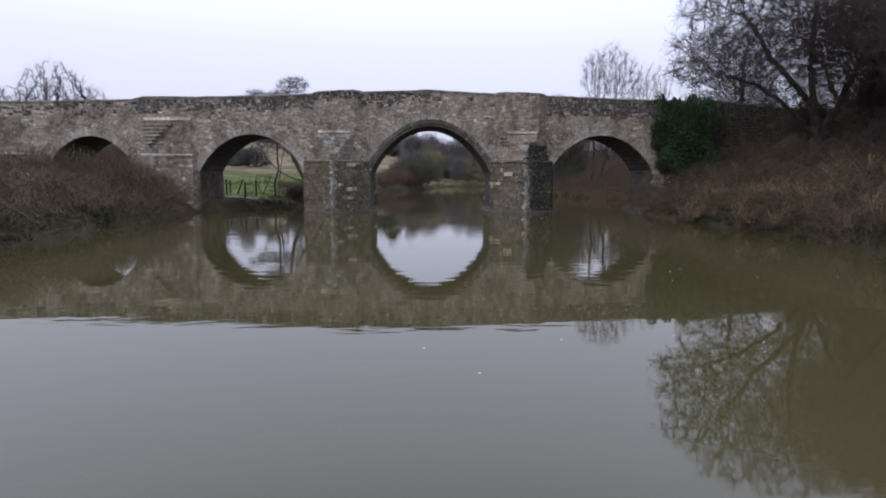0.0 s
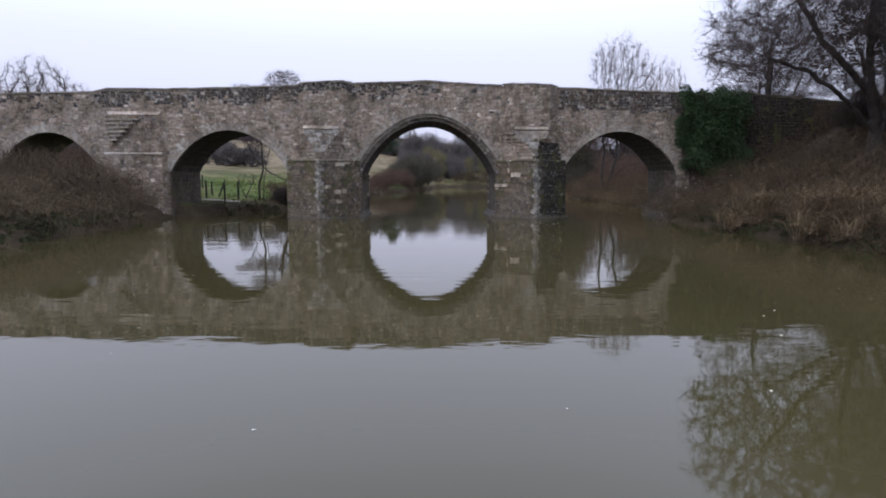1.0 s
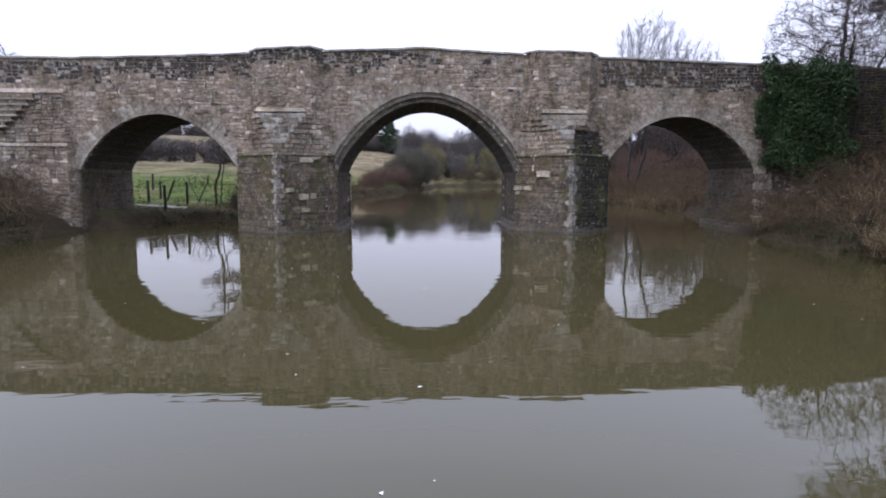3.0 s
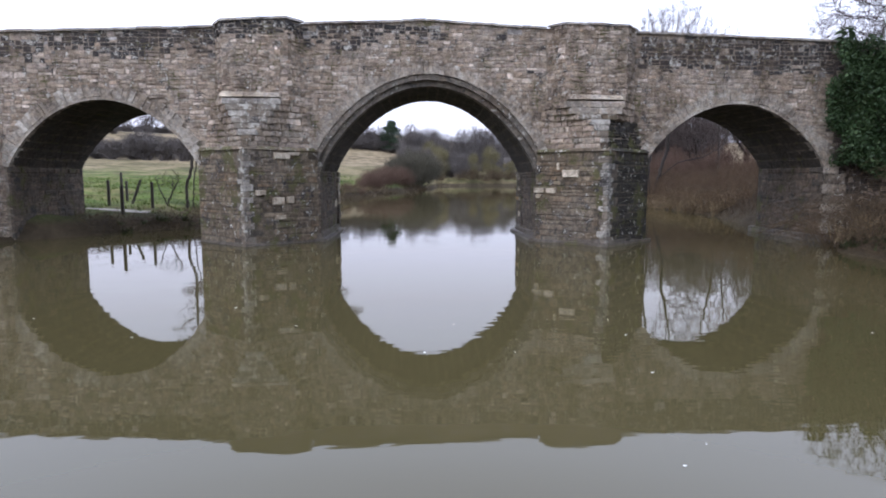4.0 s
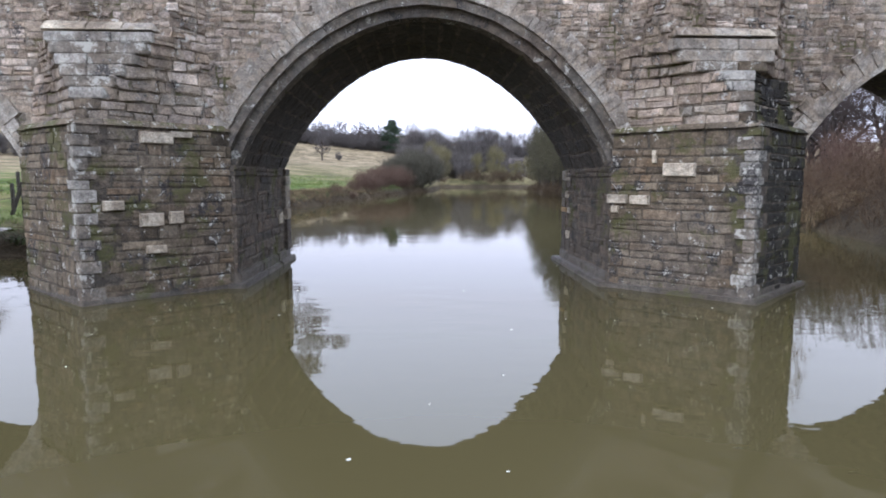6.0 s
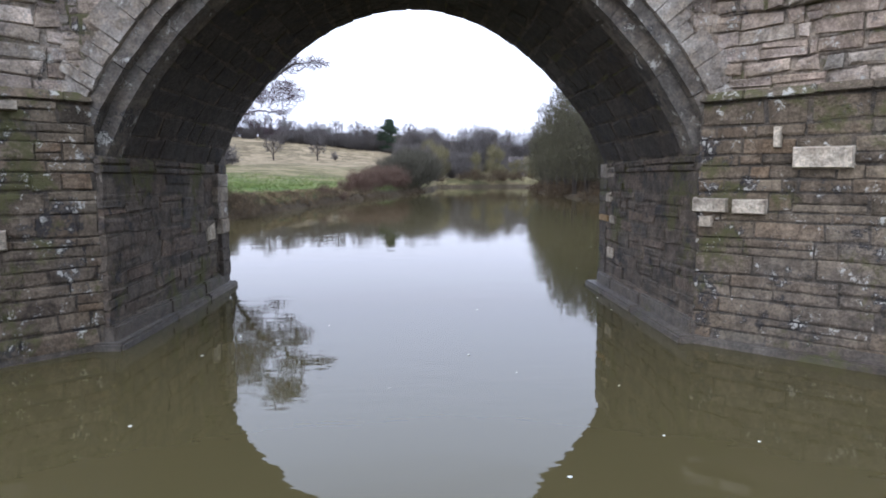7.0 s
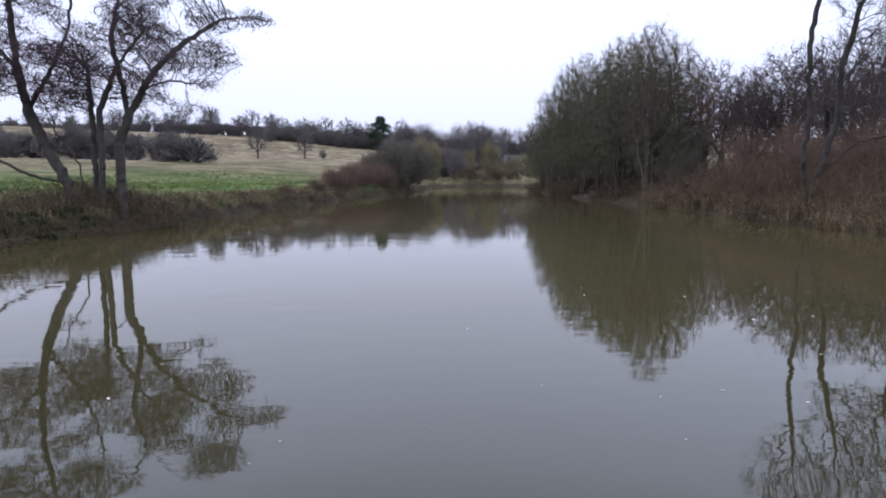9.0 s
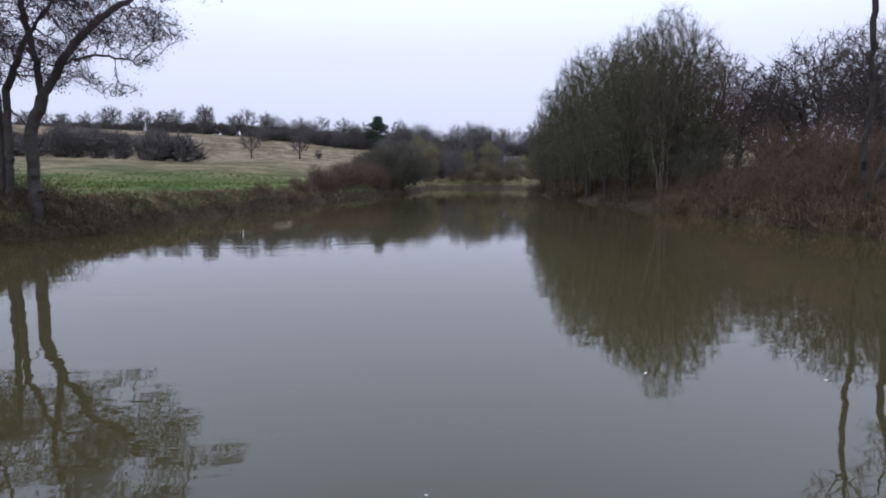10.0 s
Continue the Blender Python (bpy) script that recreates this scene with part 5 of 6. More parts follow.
def bush(name, label, category, seed, tall, wide, lobes, count, mat, at, group, length=0.5, width=0.012, low=0.0, stems=0.05, leaf=None):
    """A dense bare bush or far-off tree: stems and limbs under very many fine outward twigs."""
    rng = np.random.default_rng(seed)
    e = base(name, at, label, category, group)
    foot = np.array([0, 0, tall * low])
    shape, rows = [], [(0, 0, 0, *(foot + [0.0, 0, 0.1]), stems * 2, stems * 2)]
    for k in range(lobes):
        a, h = rng.uniform(0, 6.283), rng.uniform(0.14, 0.8)
        q = wide * math.sqrt(max(0.05, 1 - (2 * h - 0.7) ** 2)) * rng.uniform(0.2, 0.8)
        c = np.array([q * math.cos(a), q * math.sin(a), tall * (low + (1 - low) * h)])
        s = rng.uniform(0.22, 0.5) * wide
        shape.append((*c, s, s, min(s * 1.2, c[2], tall - c[2] + 0.15 * tall)))
        mid = foot * 0.5 + c * 0.5 + rng.normal(size=3) * 0.1 * wide
        rows += [(*foot, *mid, stems * 1.3, stems), (*mid, *c, stems, stems * 0.4)]
    v, f = tubes(rows, 4)
    crown = part("limb", mesh_of(name + "_limb", v, f, mat, True), e)
    p = in_lobes(rng, shape, count, 0.45)
    p[:, 2] = np.maximum(p[:, 2], 0.05)
    d = p - foot
    d /= np.maximum(np.linalg.norm(d, axis=1), 1e-6)[:, None]
    v, f = slivers(p - d * length * 0.5, d * 0.7 + [0, 0, 0.3], length, width, rng, 0.5, 1)
    part("spray", mesh_of(name + "_spray", v, f, leaf or mat), crown, "very fine bare twigs", "stuff")
    return e


# rounded bare trees farther back
FIELD = dict(step=0.36, kill=0.55, thick=0.34, bark=M_BARK_DARK, twig=M_TWIG, group="valley trees", tip=0.018, lift=0.08, wander=0.4, twig_len=0.75, twig_w=0.014, per=3, subs=2)
f1 = make_tree("field_tree", "rounded bare winter tree on the valley floor", 51, [[(0, 0, 0), (0, 0, 2.5), (0.3, 0, 6)], [(0, 0, 2.2), (-2, 0, 5)], [(0, 0, 2.4), (2.2, 0.3, 5)]], [(0, 0, 6.6, 4.6, 4.4, 4.2), (-2.4, 0, 5.2, 2.4, 2.4, 2.4), (2.4, 0, 5.4, 2.4, 2.4, 2.4)], 1500, at=stand(32, 62), **FIELD)
f2 = make_tree("field_tree", "spreading bare winter tree in the valley", 54, [[(0, 0, 0), (0, 0, 2.0), (-0.3, 0, 5.5)], [(0, 0, 1.8), (-2.6, 0, 4.6)], [(0, 0, 2.0), (2.6, 0.3, 4.8)]], [(0, 0, 6.2, 3.6, 3.6, 3.8), (-3.2, 0, 5.4, 2.4, 2.6, 2.4), (3.2, 0, 5.6, 2.4, 2.6, 2.6)], 1500, at=stand(38, 66), **FIELD)
place_copies(f1, [(44, 60, 1.35), (35, 72, 1.3), (52, 68, 1.3), (30, 86, 1.1), (48, 50, 1.25), (60, 58, 1.35)], place)
place_copies(f2, [(41, 74, 1.3), (56, 74, 1.3), (34, 54, 1.15), (37, 60, 1.3), (43, 52, 1.3), (29, 42, 0.9), (47, 84, 1.2), (40, 46, 1.15), (70, 70, 1.2)], place)

# shrubs
s1 = bush("shrub", "brown tangled riverside shrub", "shrub", 61, 2.6, 2.1, 14, 3000, M_TWIG_RED, stand(-7.2, 64), "riverside shrubs", 0.5, 0.009, stems=0.03)
s2 = bush("shrub", "olive tangled riverside shrub", "shrub", 62, 2.8, 2.1, 14, 3000, M_TWIG_DUSK, stand(-1.2, 92), "riverside shrubs", 0.5, 0.010, stems=0.03)
s3 = bush("shrub", "dark brown tangled shrub behind the bridge", "shrub", 63, 3.2, 2.2, 10, 3200, M_TWIG, stand(21.5, 7.4), "bridge shrubs", 0.5, 0.010, stems=0.03)
place_copies(s1, [(-8.0, 57, 0.55), (-7.6, 68, 0.9), (-6.2, 73, 1.15), (-8.4, 71, 0.8), (-5.2, 78, 1.35), (-7.6, 82, 0.95), (-3.6, 84, 1.5), (-5.8, 88, 1.3), (-7.4, 52, 0.4), (-8.6, 48, 0.4)], place)
place_copies(s2, [(-2.6, 90, 1.9), (0.0, 99, 2.2), (-1.4, 106, 2.4), (0.8, 110, 2.2), (-3.6, 98, 2.0), (1.8, 118, 2.2), (0.2, 126, 2.3), (-5.0, 93, 1.7)], place)
# added behind the land arch so that its opening looks dark
place_copies(s1, [(-24.0, 9.0, 1.3), (-21.5, 9.5, 1.2), (-26.0, 10.0, 1.4)], place)
place_copies(s2, [(20.2, 45, 1.2), (20.7, 51, 1.3), (21.0, 58, 1.3), (21.6, 66, 1.4), (22.6, 76, 1.4), (21.4, 47.5, 1.9), (22.4, 54, 2.0), (21.8, 61, 1.9), (22.6, 70, 2.0), (23.2, 82, 1.9)], place)
place_copies(s3, [(23.6, 7.2, 0.8), (19.6, 7.6, 0.6), (26.0, 7.0, 0.95)], place)
place_copies(s1, [(24.5, 22, 1.0), (26.0, 18, 1.0), (24.4, 30, 1.25), (21.8, 33, 1.1), (24.8, 38, 1.4), (27.5, 26, 1.5), (20.9, 38, 0.85), (23, 41, 1.4), (27, 44, 1.5), (30, 40, 1.6), (33, 46, 1.6), (28, 34, 1.4), (31, 32, 1.5)], place)
place_copies(s3, [(20.5, -12.5, 0.9), (22.5, -9.0, 1.1), (24.5, -13.0, 1.2), (19.8, -16.0, 0.9), (25.5, -8.0, 1.2), (21.0, -5.5, 0.9), (27.5, -14.5, 1.3), (23.0, -17.5, 1.1), (28.0, -4.5, 1.2)], place)
# a thin tree and brush beside the pier, beyond the side arch
copy_thing(s3, turned(-9.9, 8.4, 1.0, 0.42))
copy_thing(s3, turned(-10.6, 9.6, 2.4, 0.36))
make_tree("sapling", "thin bare sapling on the bank by the bridge pier", 29, [[(0, 0, 0), (-0.03, 0, 1.2), (0.28, 0, 2.2), (0.25, 0.1, 4.2), (0.1, 0.1, 6.0)], [(0.2, 0.2, 0), (0.28, 0.2, 1.4), (0.5, 0.2, 2.8), (0.9, 0.2, 4.4)]], [(0.3, 0, 5.2, 1.5, 1.4, 1.7), (0.2, 0, 3.6, 0.9, 0.9, 0.7)], 420, 0.15, 0.26, 0.075, M_BARK, M_TWIG, stand(-12.0, 9.6), "", tip=0.006, lift=0.25, twig_len=0.3, twig_w=0.005, per=3)
make_tree("sapling", "leaning leafless thorn bush by the fence", 30, [[(0, 0, 0), (0.3, 0, 0.7), (0.7, 0, 1.5)], [(0.1, 0.1, 0), (-0.3, 0.1, 0.9), (-0.5, 0.1, 1.5)]], [(0.4, 0, 1.5, 0.6, 0.6, 0.5)], 120, 0.12, 0.2, 0.04, M_BARK, M_TWIG, stand(-13.0, 9.4), "", tip=0.005, lift=0.2, twig_len=0.2, twig_w=0.004, per=3)

# ---- far side of the valley ----
far = random.Random(5)
h1 = bush("far_tree", "distant bare hedgerow tree", "tree", 71, 6.5, 3.4, 14, 900, M_TWIG_HAZE, stand(-60, 268), "far trees", 1.3, 0.05, 0.0, 0.1)
h2 = bush("far_tree", "distant dense bare tree", "tree", 72, 13.0, 5.0, 22, 3600, M_TWIG_HAZE, stand(8, 250), "far trees", 1.2, 0.034, 0.02, 0.12)
h3 = bush("far_tree", "distant olive-twigged willow on the far bank", "tree", 73, 10.2, 4.6, 18, 4600, M_TWIG_WILLOW, stand(21.8, 166), "far trees", 0.9, 0.032, 0.0, 0.12)
h4 = bush("far_tree", "distant brown rounded tree", "tree", 74, 11.0, 4.6, 20, 2800, M_TWIG_HAZE, stand(12, 236), "far trees", 1.2, 0.04, 0.0, 0.15)
h5 = bush("hedge_bush", "distant dark hedge bush", "hedge", 75, 4.2, 3.0, 8, 700, M_TWIG_HAZE, stand(-60, 262), "far hedge", 1.1, 0.06, 0.0, 0.1)
place_copies(h5, [(-180 + k * 3.4 + far.uniform(-1, 1), 280 - 0.10 * k + far.uniform(-2, 2), far.uniform(0.85, 1.25)) for k in range(58)], far, 1.25)
far_oak = make_tree("far_tree", "distant bare tree with a rounded open crown", 76, [[(0, 0, 0), (0, 0, 2.5), (0.2, 0, 6.0)], [(0, 0, 2.0), (-2.0, 0, 4.5)], [(0, 0, 2.2), (2.0, 0.3, 4.6)]], [(0, 0, 6.0, 3.6, 3.6, 3.4), (-1.8, 0, 4.8, 2.2, 2.2, 2.2), (1.8, 0, 4.8, 2.2, 2.2, 2.2)], 420, 0.6, 0.8, 0.3, M_TWIG, M_TWIG_HAZE, stand(-50, 205), "far trees", tip=0.035, lift=0.1, wander=0.2, twig_len=1.0, twig_w=0.028, per=6, subs=3, fine=0.6)
place_copies(h5, [(-178 + k * 3.4 + far.uniform(-1, 1), 291 - 0.10 * k + far.uniform(-2, 2), far.uniform(0.9, 1.3)) for k in range(52)], far, 1.3)
place_copies(far_oak, [(-175 + k * 6.2 + far.uniform(-3, 3), 288 - 0.2 * k + far.uniform(-4, 6), far.uniform(0.8, 1.35)) for k in range(32)], far)
wood = []
for k in range(38):     # the wood behind the bend
    wood.append((-6 + k * 3.2 + far.uniform(-2, 2), 246 + far.uniform(-8, 22) + 0.2 * k, far.uniform(1.25, 1.85)))
place_copies(h2, wood[::2], far, 1.1)
place_copies(h4, wood[1::2], far, 1.1)
place_copies(h2, [(-14, 280, 0.9), (-24, 282, 0.85), (-34, 280, 0.8), (-44, 284, 0.8)], far, 1.1)
place_copies(h5, [(-2 + k * 3.6 + far.uniform(-4, 4), 228 + far.uniform(-9, 8), far.uniform(0.45, 1.5)) for k in range(30)], far, 1.3)
# the wood on the near slope
place_copies(h2, [(-50 - k * 5.0 + far.uniform(-2, 2), 150 + k * 0.6 + far.uniform(-7, 7), far.uniform(0.5, 0.8)) for k in range(22)], far, 1.4)
place_copies(h5, [(-47 - k * 4.5 + far.uniform(-2, 2), 143 + k * 0.6 + far.uniform(-5, 5), far.uniform(0.9, 1.3)) for k in range(24)], far, 1.4)
place_copies(h3, [(28.0, 172, 0.6), (6.5, 168, 0.95), (16.8, 180, 0.8), (33, 174, 0.7), (3.0, 176, 1.1), (40, 176, 0.8), (47, 180, 0.8)], far)
place_copies(h4, [(12.4, 166, 0.8), (9.6, 170, 0.85), (26.0, 184, 0.7), (15.0, 188, 0.8), (31.0, 190, 0.75), (4.0, 188, 0.85)], far)
place_copies(far_oak, [(-37, 217, 0.95), (-64, 285, 1.2), (-50, 288, 1.1), (-90, 284, 1.3), (-108, 286, 1.2), (10, 262, 1.3), (22, 258, 1.3), (34, 260, 1.4), (46, 262, 1.3), (16, 226, 0.9)], far)
place_copies(h4, [(35.6, 212, 0.45), (38.5, 213, 0.4), (33, 214, 0.55), (41.5, 214, 0.6), (28, 216, 0.5), (-32, 226, 0.35), (-74, 190, 0.6), (-80, 196, 0.45), (-100, 210, 0.5), (-92, 170, 0.45), (-120, 225, 0.6)], far)
place_copies(h4, [(-64 + k * 2.7 + far.uniform(-1, 1), 274 + far.uniform(-3, 3), far.uniform(0.5, 0.85)) for k in range(17)], far, 1.15)
# dark trees where the meadow bank meets the bend
place_copies(h4, [(1.0, 128, 0.75), (-1.5, 134, 0.85), (2.4, 140, 0.75), (-4.0, 140, 0.8), (-2.5, 120, 0.6)], far)


def evergreen(name, label, at, tall, wide, seed):
    rng = np.random.default_rng(seed)
    e = base(name, at, label, "tree")
    v, f = tubes([(0, 0, 0, 0, 0, tall * 0.95, 0.35, 0.06)], 6)
    part("trunk", mesh_of(name + "_trunk", v, f, M_BARK), e)
    lobes = []
    for k in range(150):          # ragged boughs, wide in the middle
        t = rng.uniform(0.12, 0.97)
        q = wide * math.sin(math.pi * min(1, 0.18 + 0.8 * t)) * rng.uniform(0.1, 0.9)
        a = rng.uniform(0, 6.283)
        b = wide * rng.uniform(0.12, 0.22)
        lobes.append((q * math.cos(a), q * math.sin(a), t * tall, b * 1.3, b * 1.3, b * 0.8))
    v, f = flakes(in_lobes(rng, lobes, 6500, 0.6), 0.34, rng)
    part("crown", mesh_of(name + "_crown", v, f, M_CONIFER), e, "dark ragged evergreen boughs")
    return e


evergreen("conifer", "dark evergreen tree on the far slope", stand(-14.0, 276), 15.0, 6.4, 4)
evergreen("conifer", "dark evergreen tree by the far house", stand(63, 262), 11.0, 3.0, 6)

# bare tree rising beside the evergreen
copy_thing(far_oak, turned(-4.5, 282, 1.0, 1.2, 1.75))


def cottage(x, y):
    z = float(height(x, y))
    e = base("cottage", (x, y, z), "small pale rendered cottage with a dark tiled roof", "house")
    me, fe = prism([(-3.5, -2.5), (3.5, -2.5), (3.5, 2.5), (-3.5, 2.5)], 0, 4.6)
    part("wall", mesh_of("cottage_wall", me, fe, M_RENDER), e)
    v = [(-3.9, -3.0, 4.5), (3.9, -3.0, 4.5), (3.9, 3.0, 4.5), (-3.9, 3.0, 4.5), (-3.9, 0, 7.2), (3.9, 0, 7.2)]
    part("roof", mesh_of("cottage_roof", v, [(0, 1, 5, 4), (2, 3, 4, 5), (1, 2, 5), (3, 0, 4), (3, 2, 1, 0)], M_ROOF), e)
    for wx in (-1.8, 1.6):
        for wz in (1.1, 3.0):
            me, fe = prism([(wx - 0.45, -2.56), (wx + 0.45, -2.56), (wx + 0.45, -2.49), (wx - 0.45, -2.49)], wz, wz + 1.1)
            part("window", mesh_of("cottage_window", me, fe, M_PANE), e, "dark small window")
    me, fe = prism([(2.2, -0.4), (3.0, -0.4), (3.0, 0.4), (2.2, 0.4)], 6.2, 8.2)
    part("chimney", mesh_of("cottage_chimney", me, fe, M_ROOF), e)


def plain(name, dark, light, scale, rough=0.9):
    m, n, l, b = node_mat(name, rough)
    l.new(ramp(n, l, tex_noise(n, l, scale, 5), [(0.3, dark), (0.7, light)]), b.inputs["Base Color"])
    return m


M_RENDER = plain("cream_render", (0.34, 0.31, 0.26), (0.42, 0.39, 0.33), 1.2)
M_ROOF = plain("clay_tiles", (0.05, 0.043, 0.04), (0.085, 0.07, 0.06), 2.0)
M_PANE = plain("window_glass", (0.02, 0.022, 0.025), (0.03, 0.032, 0.035), 1.0, 0.15)
M_FOAM = plain("foam_fleck", (0.55, 0.55, 0.5), (0.7, 0.7, 0.66), 9.0)
cottage(37.0, 222)


# ---- bank growth ----
def sample(rng, count, y0, y1, off0, off1, side, power=1.0):
    """Points on a bank between two distances from the water's edge."""
    y = rng.uniform(y0, y1, count)
    o = off0 + (off1 - off0) * rng.uniform(0, 1, count) ** power
    x = np.interp(y, LEFT_Y, LEFT_X) - o if side < 0 else np.interp(y, RIGHT_Y, RIGHT_X) + o
    return np.stack([x, y, np.maximum(height(x, y), 0.0) - 0.03], 1)


def canes(rng, p, tall, reach, r):
    """Arching bramble canes in mounds: each group of 32 springs from one root."""
    n = len(p)
    g = np.arange(n) // 32
    off = rng.normal(size=(n, 3)) * [0.42, 0.42, 0]
    p = p[g * 32] + off
    p[:, 2] = np.maximum(height(p[:, 0], p[:, 1]), 0) - 0.03
    vigour = rng.uniform(0.55, 1.4, n // 32 + 1)[g]
    a = np.arctan2(off[:, 1], off[:, 0]) + rng.normal(size=n) * 0.8
    h = tall * rng.uniform(0.35, 1.15, n) * vigour
    q = reach * rng.uniform(0.4, 1.3, n)
    way = np.stack([np.cos(a), np.sin(a), 0 * a], 1)
    up = np.array([0, 0, 1.0])
    pts = [p]
    for s, t in ((0.25, 0.7), (0.75, 1.0), (1.35, 0.5)):
        pts.append(p + way * (q * s)[:, None] + up * (h * t)[:, None] + rng.normal(size=(n, 3)) * 0.05)
    rr = np.full((n, 1), r) * rng.uniform(0.6, 1.3, (n, 1))
    rows = [np.hstack([u, w, rr * k, rr * k * 0.8]) for (u, w), k in zip(zip(pts, pts[1:]), (1.0, 0.8, 0.6))]
    return np.vstack(rows), pts


def thatch(name, label, category, mat, p, tall, reach, r, seed, bits=0, bit=0.05):
    """One mass of canes with dead leaves or sprays along them."""
    rng = np.random.default_rng(seed)
    rows, pts = canes(rng, p, tall, reach, r)
    v, f = tubes(rows, 3)
    if bits:
        t = rng.uniform(0, 1, (len(p) * bits, 1))
        i = rng.integers(0, len(p), len(p) * bits)
        k = rng.integers(0, 3, len(p) * bits)
        stack = np.stack(pts)
        c = stack[k, i] * (1 - t) + stack[k + 1, i] * t + rng.normal(size=(len(i), 3)) * 0.06
        v2, f2 = flakes(c, bit, rng)
        f = np.vstack([f, f2 + len(v)])
        v = np.vstack([v, v2])
    tagged(new(name, mesh_of(name, v, f, mat)), label, category, kind="stuff")


def tufts(name, label, category, mat, p, tall, blades, seed, width=0.012, lean=0.5):
    """Grass tufts: bent blades fanning from each point."""
    rng = np.random.default_rng(seed)
    n = len(p) * blades
    b = np.repeat(p, blades, 0) + rng.normal(size=(n, 3)) * [0.09, 0.09, 0]
    a = rng.uniform(0, 6.283, n)
    way = np.stack([np.cos(a), np.sin(a), 0 * a], 1)
    side = np.stack([-np.sin(a), np.cos(a), 0 * a], 1) * width
    h = tall * rng.uniform(0.5, 1.2, n)[:, None]
    up = np.array([[0, 0, 1.0]])
    m = b + up * h * 0.65 + way * h * lean * 0.3
    e = b + up * h * rng.uniform(0.5, 1.0, (n, 1)) + way * h * lean
    v = np.stack([b - side, b + side, m + side * 0.8, m - side * 0.8, e], 1).reshape(-1, 3)
    i = np.arange(n)[:, None] * 5
    f = np.vstack([np.hstack([i, i + 1, i + 2]), np.hstack([i, i + 2, i + 3]), np.hstack([i + 3, i + 2, i + 4])])
    tagged(new(name, mesh_of(name, v, f, mat)), label, category, kind="stuff")


gr = np.random.default_rng(90)
thatch("bramble_bank", "dense brown dead brambles over the river bank", "brambles", M_BRAMBLE, sample(gr, 8000, -32, -0.8, 0.0, 10, -1, 1.2), 0.95, 1.5, 0.008, 1, 2, 0.024)
thatch("bramble_bank", "reddish brown brambles over the steep bank", "brambles", M_BRAMBLE, sample(gr, 6000, -32, -0.6, 0.0, 15, 1, 1.2), 1.2, 1.7, 0.009, 2, 2, 0.026)
thatch("bramble_bank", "russet brambles trailing over the steep bank", "brambles", M_BRAMBLE_RED, sample(gr, 3000, -30, -0.6, 0.0, 12, 1, 1.1), 1.1, 1.6, 0.009, 12, 3, 0.026)
thatch("bramble_thicket", "tall reddish bramble thicket on the bank", "brambles", M_BRAMBLE_RED, sample(gr, 8500, 9, 46, 0.0, 10, 1, 1.1), 1.5, 1.7, 0.0065, 3, 3, 0.022)
thatch("bank_scrub", "low brown scrub along the meadow bank", "scrub", M_BRAMBLE, sample(gr, 4400, 15, 100, -0.1, 1.2, -1), 0.42, 0.6, 0.010, 4, 2, 0.03)
thatch("bank_scrub", "dark brush tangled round the feet of the alders", "scrub", M_BRAMBLE, sample(gr, 1500, 20.5, 29.5, 0.0, 2.6, -1), 0.75, 0.7, 0.008, 16, 3, 0.03)
thatch("bank_scrub", "low dark scrub on the bank beside the bridge", "scrub", M_BRAMBLE, sample(gr, 900, 2.4, 15, -0.1, 1.0, -1), 0.32, 0.5, 0.009, 14, 2, 0.03)
thatch("bank_scrub", "brown scrub below the thicket trees", "scrub", M_BRAMBLE, sample(gr, 3000, 30, 112, -0.7, 4, 1), 1.2, 1.1, 0.016, 5, 3, 0.09)
far_p = np.stack([gr.uniform(3, 75, 1600), FAR_BANK + gr.uniform(0.2, 5, 1600), 0 * gr.uniform(0, 1, 1600)], 1)
far_p[:, 2] = height(far_p[:, 0], far_p[:, 1])
thatch("far_hedge", "brown hedge along the far bank", "hedge", M_BRAMBLE, far_p, 2.1, 1.6, 0.03, 6, 3, 0.16)
clump = sample(gr, 30, -24, -3, 0.1, 4.5, 1)
clump = np.repeat(clump, 9, 0) + gr.normal(size=(30 * 9, 3)) * [0.45, 0.45, 0]
clump[:, 2] = np.maximum(height(clump[:, 0], clump[:, 1]), 0) + gr.uniform(-0.03, 0.5, len(clump))
for at_y, heap_wide in ((-15.0, 1.5), (-10.7, 0.9)):
    heap_x = np.interp(at_y, RIGHT_Y, RIGHT_X)
    heap = np.array([heap_x + 0.9, at_y, 0]) + gr.normal(size=(90, 3)) * [0.5, heap_wide * 0.5, 0]
    heap[:, 2] = np.maximum(height(heap[:, 0], heap[:, 1]), 0) + gr.uniform(0.1, 0.65, len(heap))
    tufts("dry_grass", "bleached straw-coloured grass heap hanging over the steep bank", "grass", M_STRAW, heap, 0.7, 24, 17, 0.012, 1.5)
tufts("dry_grass", "straw-coloured dead grass clumps drooping over the steep bank", "grass", M_STRAW, clump, 0.75, 20, 7, 0.011, 1.2)
thatch("bramble_bank", "pale brown brambles heaped before the land arch", "brambles", M_BRAMBLE, sample(gr, 2600, -6, -0.9, 1.5, 9, -1), 1.5, 1.3, 0.008, 15, 3, 0.028)
tufts("dry_grass", "straw-coloured dead grass along the bramble bank", "grass", M_STRAW, sample(gr, 900, -30, -2, 0.8, 11, -1), 0.85, 16, 8, 0.010, 0.9)
tufts("dry_grass", "straw-coloured reeds on the meadow bank", "grass", M_STRAW, np.vstack([sample(gr, 700, 28, 70, 0.2, 2.2, -1), sample(gr, 60, 12, 28, 0.5, 2.2, -1)]), 0.36, 14, 9, 0.012, 0.8)
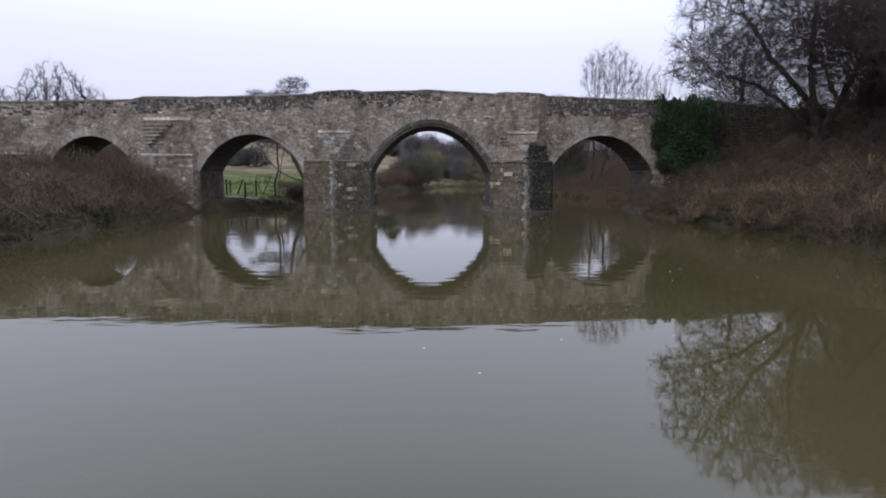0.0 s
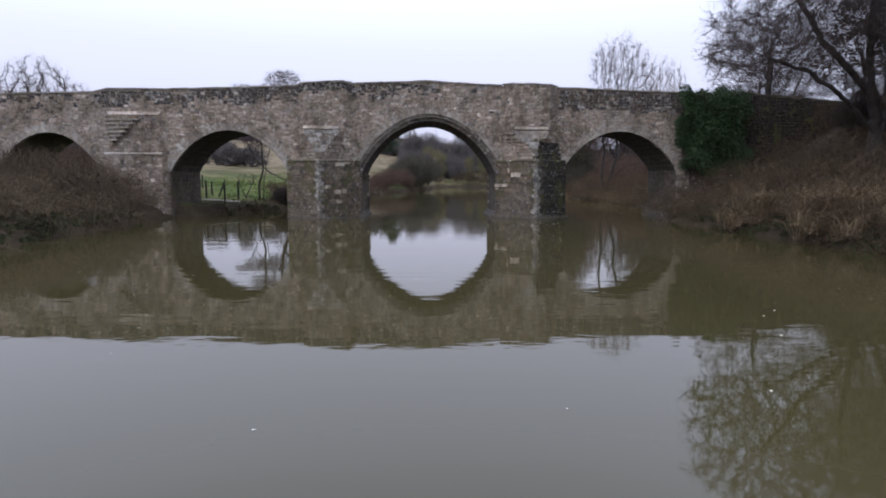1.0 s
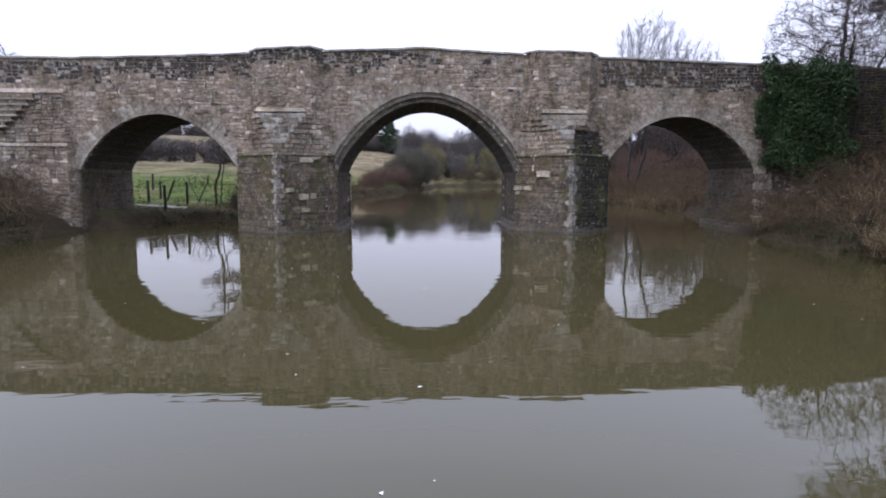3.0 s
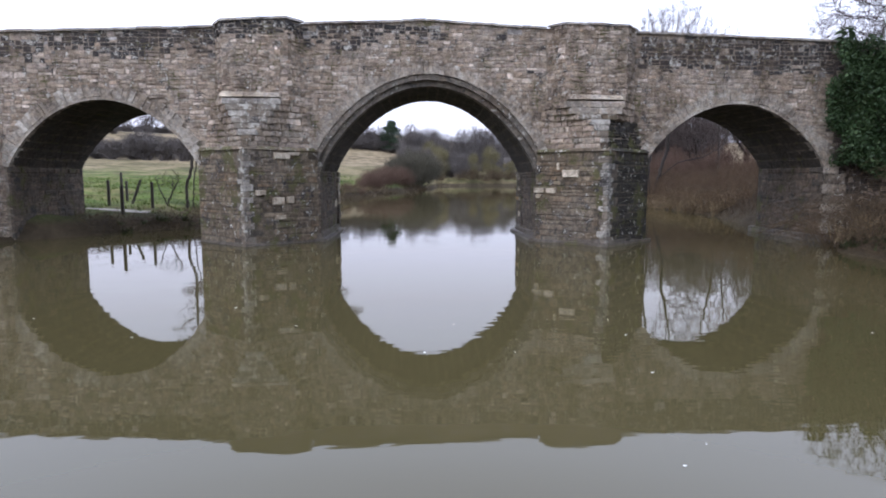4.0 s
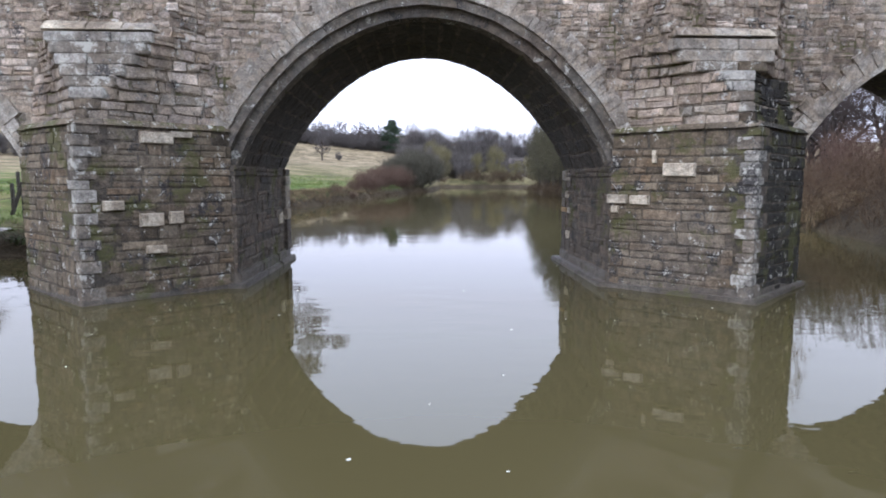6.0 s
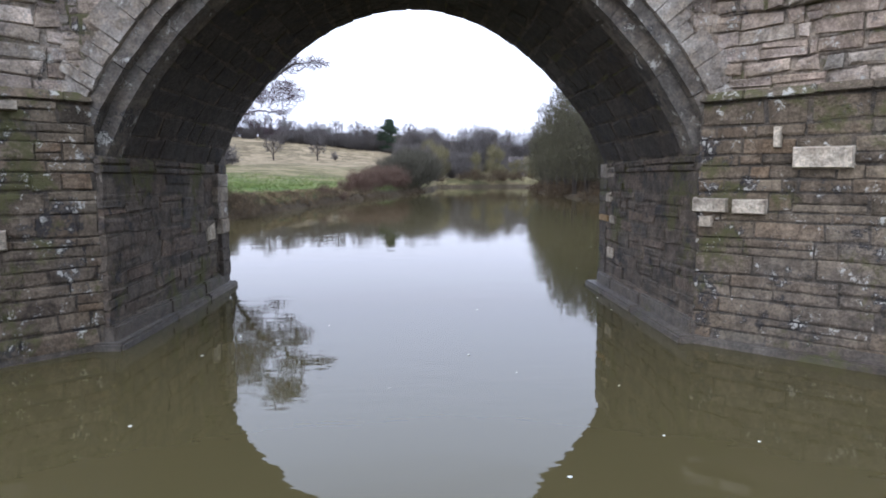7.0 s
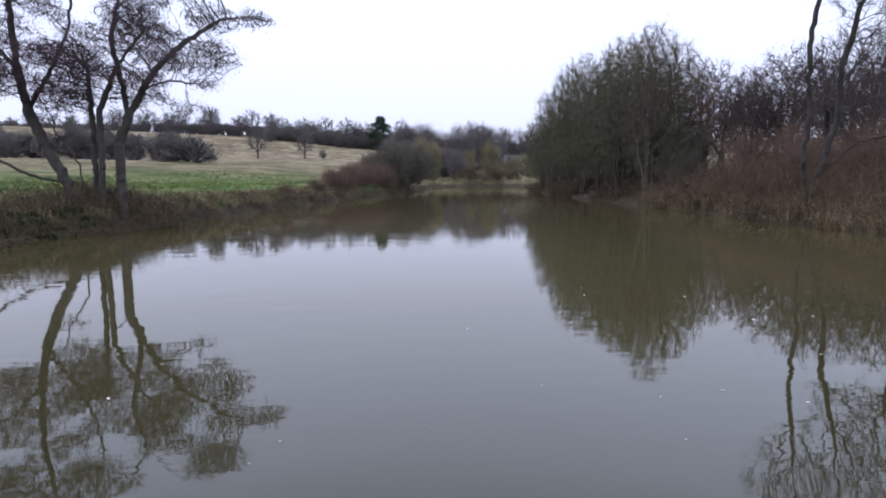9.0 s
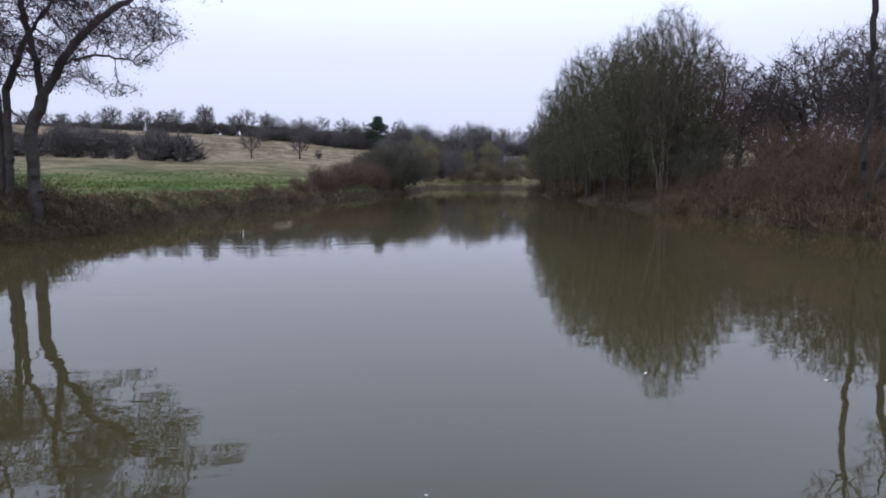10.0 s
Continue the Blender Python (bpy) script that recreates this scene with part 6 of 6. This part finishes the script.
tufts("dry_grass", "dead reeds below the bramble thicket", "grass", M_STRAW, sample(gr, 620, 14, 46, -0.2, 2.4, 1), 0.8, 16, 10, 0.012, 1.1)
tufts("bank_greenery", "dark green weeds at the water's edge", "weeds", M_LEAFY, np.vstack([sample(gr, 350, -26, -3, 0.0, 1.4, 1), sample(gr, 300, -24, -3, 0.0, 1.2, -1), sample(gr, 40, 3, 14, 0.0, 0.8, -1), sample(gr, 170, 14, 25, 0.0, 1.4, -1)]), 0.26, 16, 11, 0.025, 0.8)
tufts("meadow_grass", "green meadow grass", "grass", M_GRASS, sample(gr, 5200, 6, 110, 0.9, 38, -1, 1.3), 0.24, 8, 12, 0.014, 0.7)


# ---- ivy on the abutment ----
def ivy():
    rng = np.random.default_rng(23)
    n = 24000
    x, z = rng.uniform(14.1, 18.6, n), rng.uniform(2.3, 7.55, n)
    rag = 0.3 * np.sin(z * 2.2) + 0.2 * np.sin(z * 5.3 + 1) + rng.normal(size=n) * 0.12
    keep = (x > 14.25 + rag + np.clip(4.2 - z, 0, 2) * 0.38) & (z > 2.5 + 0.3 * np.sin(x * 3)) & (x < 18.25 + 0.8 * rag) & (z < 7.25 + 0.18 * np.sin(x * 2.7) + 0.14 * np.sin(x * 6.1) + rng.normal(size=n) * 0.07)
    x, z = x[keep], z[keep]
    bulge = 0.35 + 0.25 * np.sin(x * 2.1 + z) * np.sin(z * 1.7) + 0.25 * (x > 17.6)
    y = -0.08 - np.abs(bulge) * rng.uniform(0.5, 1.1, len(x))
    v, f = flakes(np.stack([x, y, z], 1), 0.062, rng)
    e = base("ivy", (16.4, 0, 2.4), "dense dark green ivy hanging over the bridge abutment", "ivy")
    o = part("leaves", mesh_of("ivy_leaves", v - np.array([16.4, 0, 2.4]), f, M_IVY), e, "glossy dark ivy leaves", "stuff")
    rows = []
    for _ in range(60):
        p = np.array([rng.uniform(14.6, 18.3), -0.06, 2.4])
        for _ in range(9):
            q = p + np.array([rng.normal() * 0.18, 0, rng.uniform(0.35, 0.65)])
            rows.append((*(p - [16.4, 0, 2.4]), *(q - [16.4, 0, 2.4]), 0.02, 0.016))
            p = q
            if p[2] > 7.3:
                break
    v, f = tubes(rows, 4)
    part("stem", mesh_of("ivy_stems", v, f, M_TWIG), e, "woody ivy stems", "stuff")


ivy()


# ---- fence on the bank beyond the side arch ----
def fence_post(x, y, tall, lean=0.0):
    r = 0.055
    v = []
    for z, q in ((-0.3, 1.0), (tall - 0.04, 0.95), (tall, 0.7)):
        v += [(-r * q + lean * z, -r * q, z), (r * q + lean * z, -r * q, z), (r * q + lean * z, r * q, z), (-r * q + lean * z, r * q, z)]
    f = [(a + k, a + (k + 1) % 4, a + 4 + (k + 1) % 4, a + 4 + k) for a in (0, 4) for k in range(4)] + [(8, 9, 10, 11)]
    ob = part("post", mesh_of("fence_post", v, f, M_POST), fence)
    ob.location = (x - FENCE[0], y - FENCE[1], float(height(x, y)) - FENCE[2])
    return ob


FENCE = stand(-14.2, 8.0, 0)
fence = base("fence", FENCE, "dark weathered post and wire fence on the river bank", "fence")
posts = [(-13.1, 5.1), (-13.1, 8.1), (-15.6, 9.0), (-16.4, 12.6), (-18.2, 15.8), (-17.0, 7.0)]
for x, y in posts:
    fence_post(x, y, 1.25 if y < 10 else 1.1)
fence_post(-15.3, 10.8, 1.25, 0.38)
wires = []
for (xa, ya), (xb, yb) in ((posts[0], posts[1]), (posts[1], (-10.6, 9.4)), (posts[5], posts[2]), (posts[2], posts[3]), (posts[3], posts[4])):
    for hgt in (0.5, 0.85, 1.15):
        wires.append((xa - FENCE[0], ya - FENCE[1], float(height(xa, ya)) + hgt - FENCE[2], xb - FENCE[0], yb - FENCE[1], float(height(xb, yb)) + hgt - FENCE[2], 0.006, 0.006))
for w in wires:
    v, f = tubes([w], 3)
    part("wire", mesh_of("fence_wire", v, f, M_POST), fence, "thin rusty wire")


# ---- worn footpath by the fence ----
def footpath():
    rng = random.Random(61)
    v, f = [], []
    n = 18
    for i in range(n):
        t = i / (n - 1)
        x = -19.0 + 6.6 * t
        y = 6.9 - 0.9 * t + 0.25 * math.sin(t * 7)
        for s in (-1, 0, 1):
            yy = y + s * (0.34 + rng.uniform(-0.08, 0.08))
            v.append((x, yy, float(height(x, yy)) + (0.03 if s == 0 else 0.008)))
    for i in range(n - 1):
        for k in (0, 1):
            a = i * 3 + k
            f.append((a, a + 3, a + 4, a + 1))
    tagged(new("footpath", mesh_of("footpath", v, f, plain("worn_path_earth", (0.20, 0.18, 0.15), (0.33, 0.30, 0.26), 3.0))), "pale worn earth footpath beside the fence", "path", kind="structure")


footpath()


# ---- flecks of foam adrift ----
def foam():
    rng = np.random.default_rng(33)
    v, f = [], []
    for _ in range(150):
        x, y = rng.uniform(-9, 10), rng.uniform(-34, 12)
        r = rng.uniform(0.008, 0.024)
        k = len(v)
        for i in range(6):
            a = i * math.pi / 3
            q = r * rng.uniform(0.6, 1.3)
            v.append((x + q * math.cos(a), y + q * math.sin(a), 0.004))
        f.append(tuple(range(k, k + 6)))
    tagged(new("foam_flecks", mesh_of("foam_flecks", v, f, M_FOAM)), "small pale flecks of foam drifting on the water", "foam", kind="stuff")


foam()
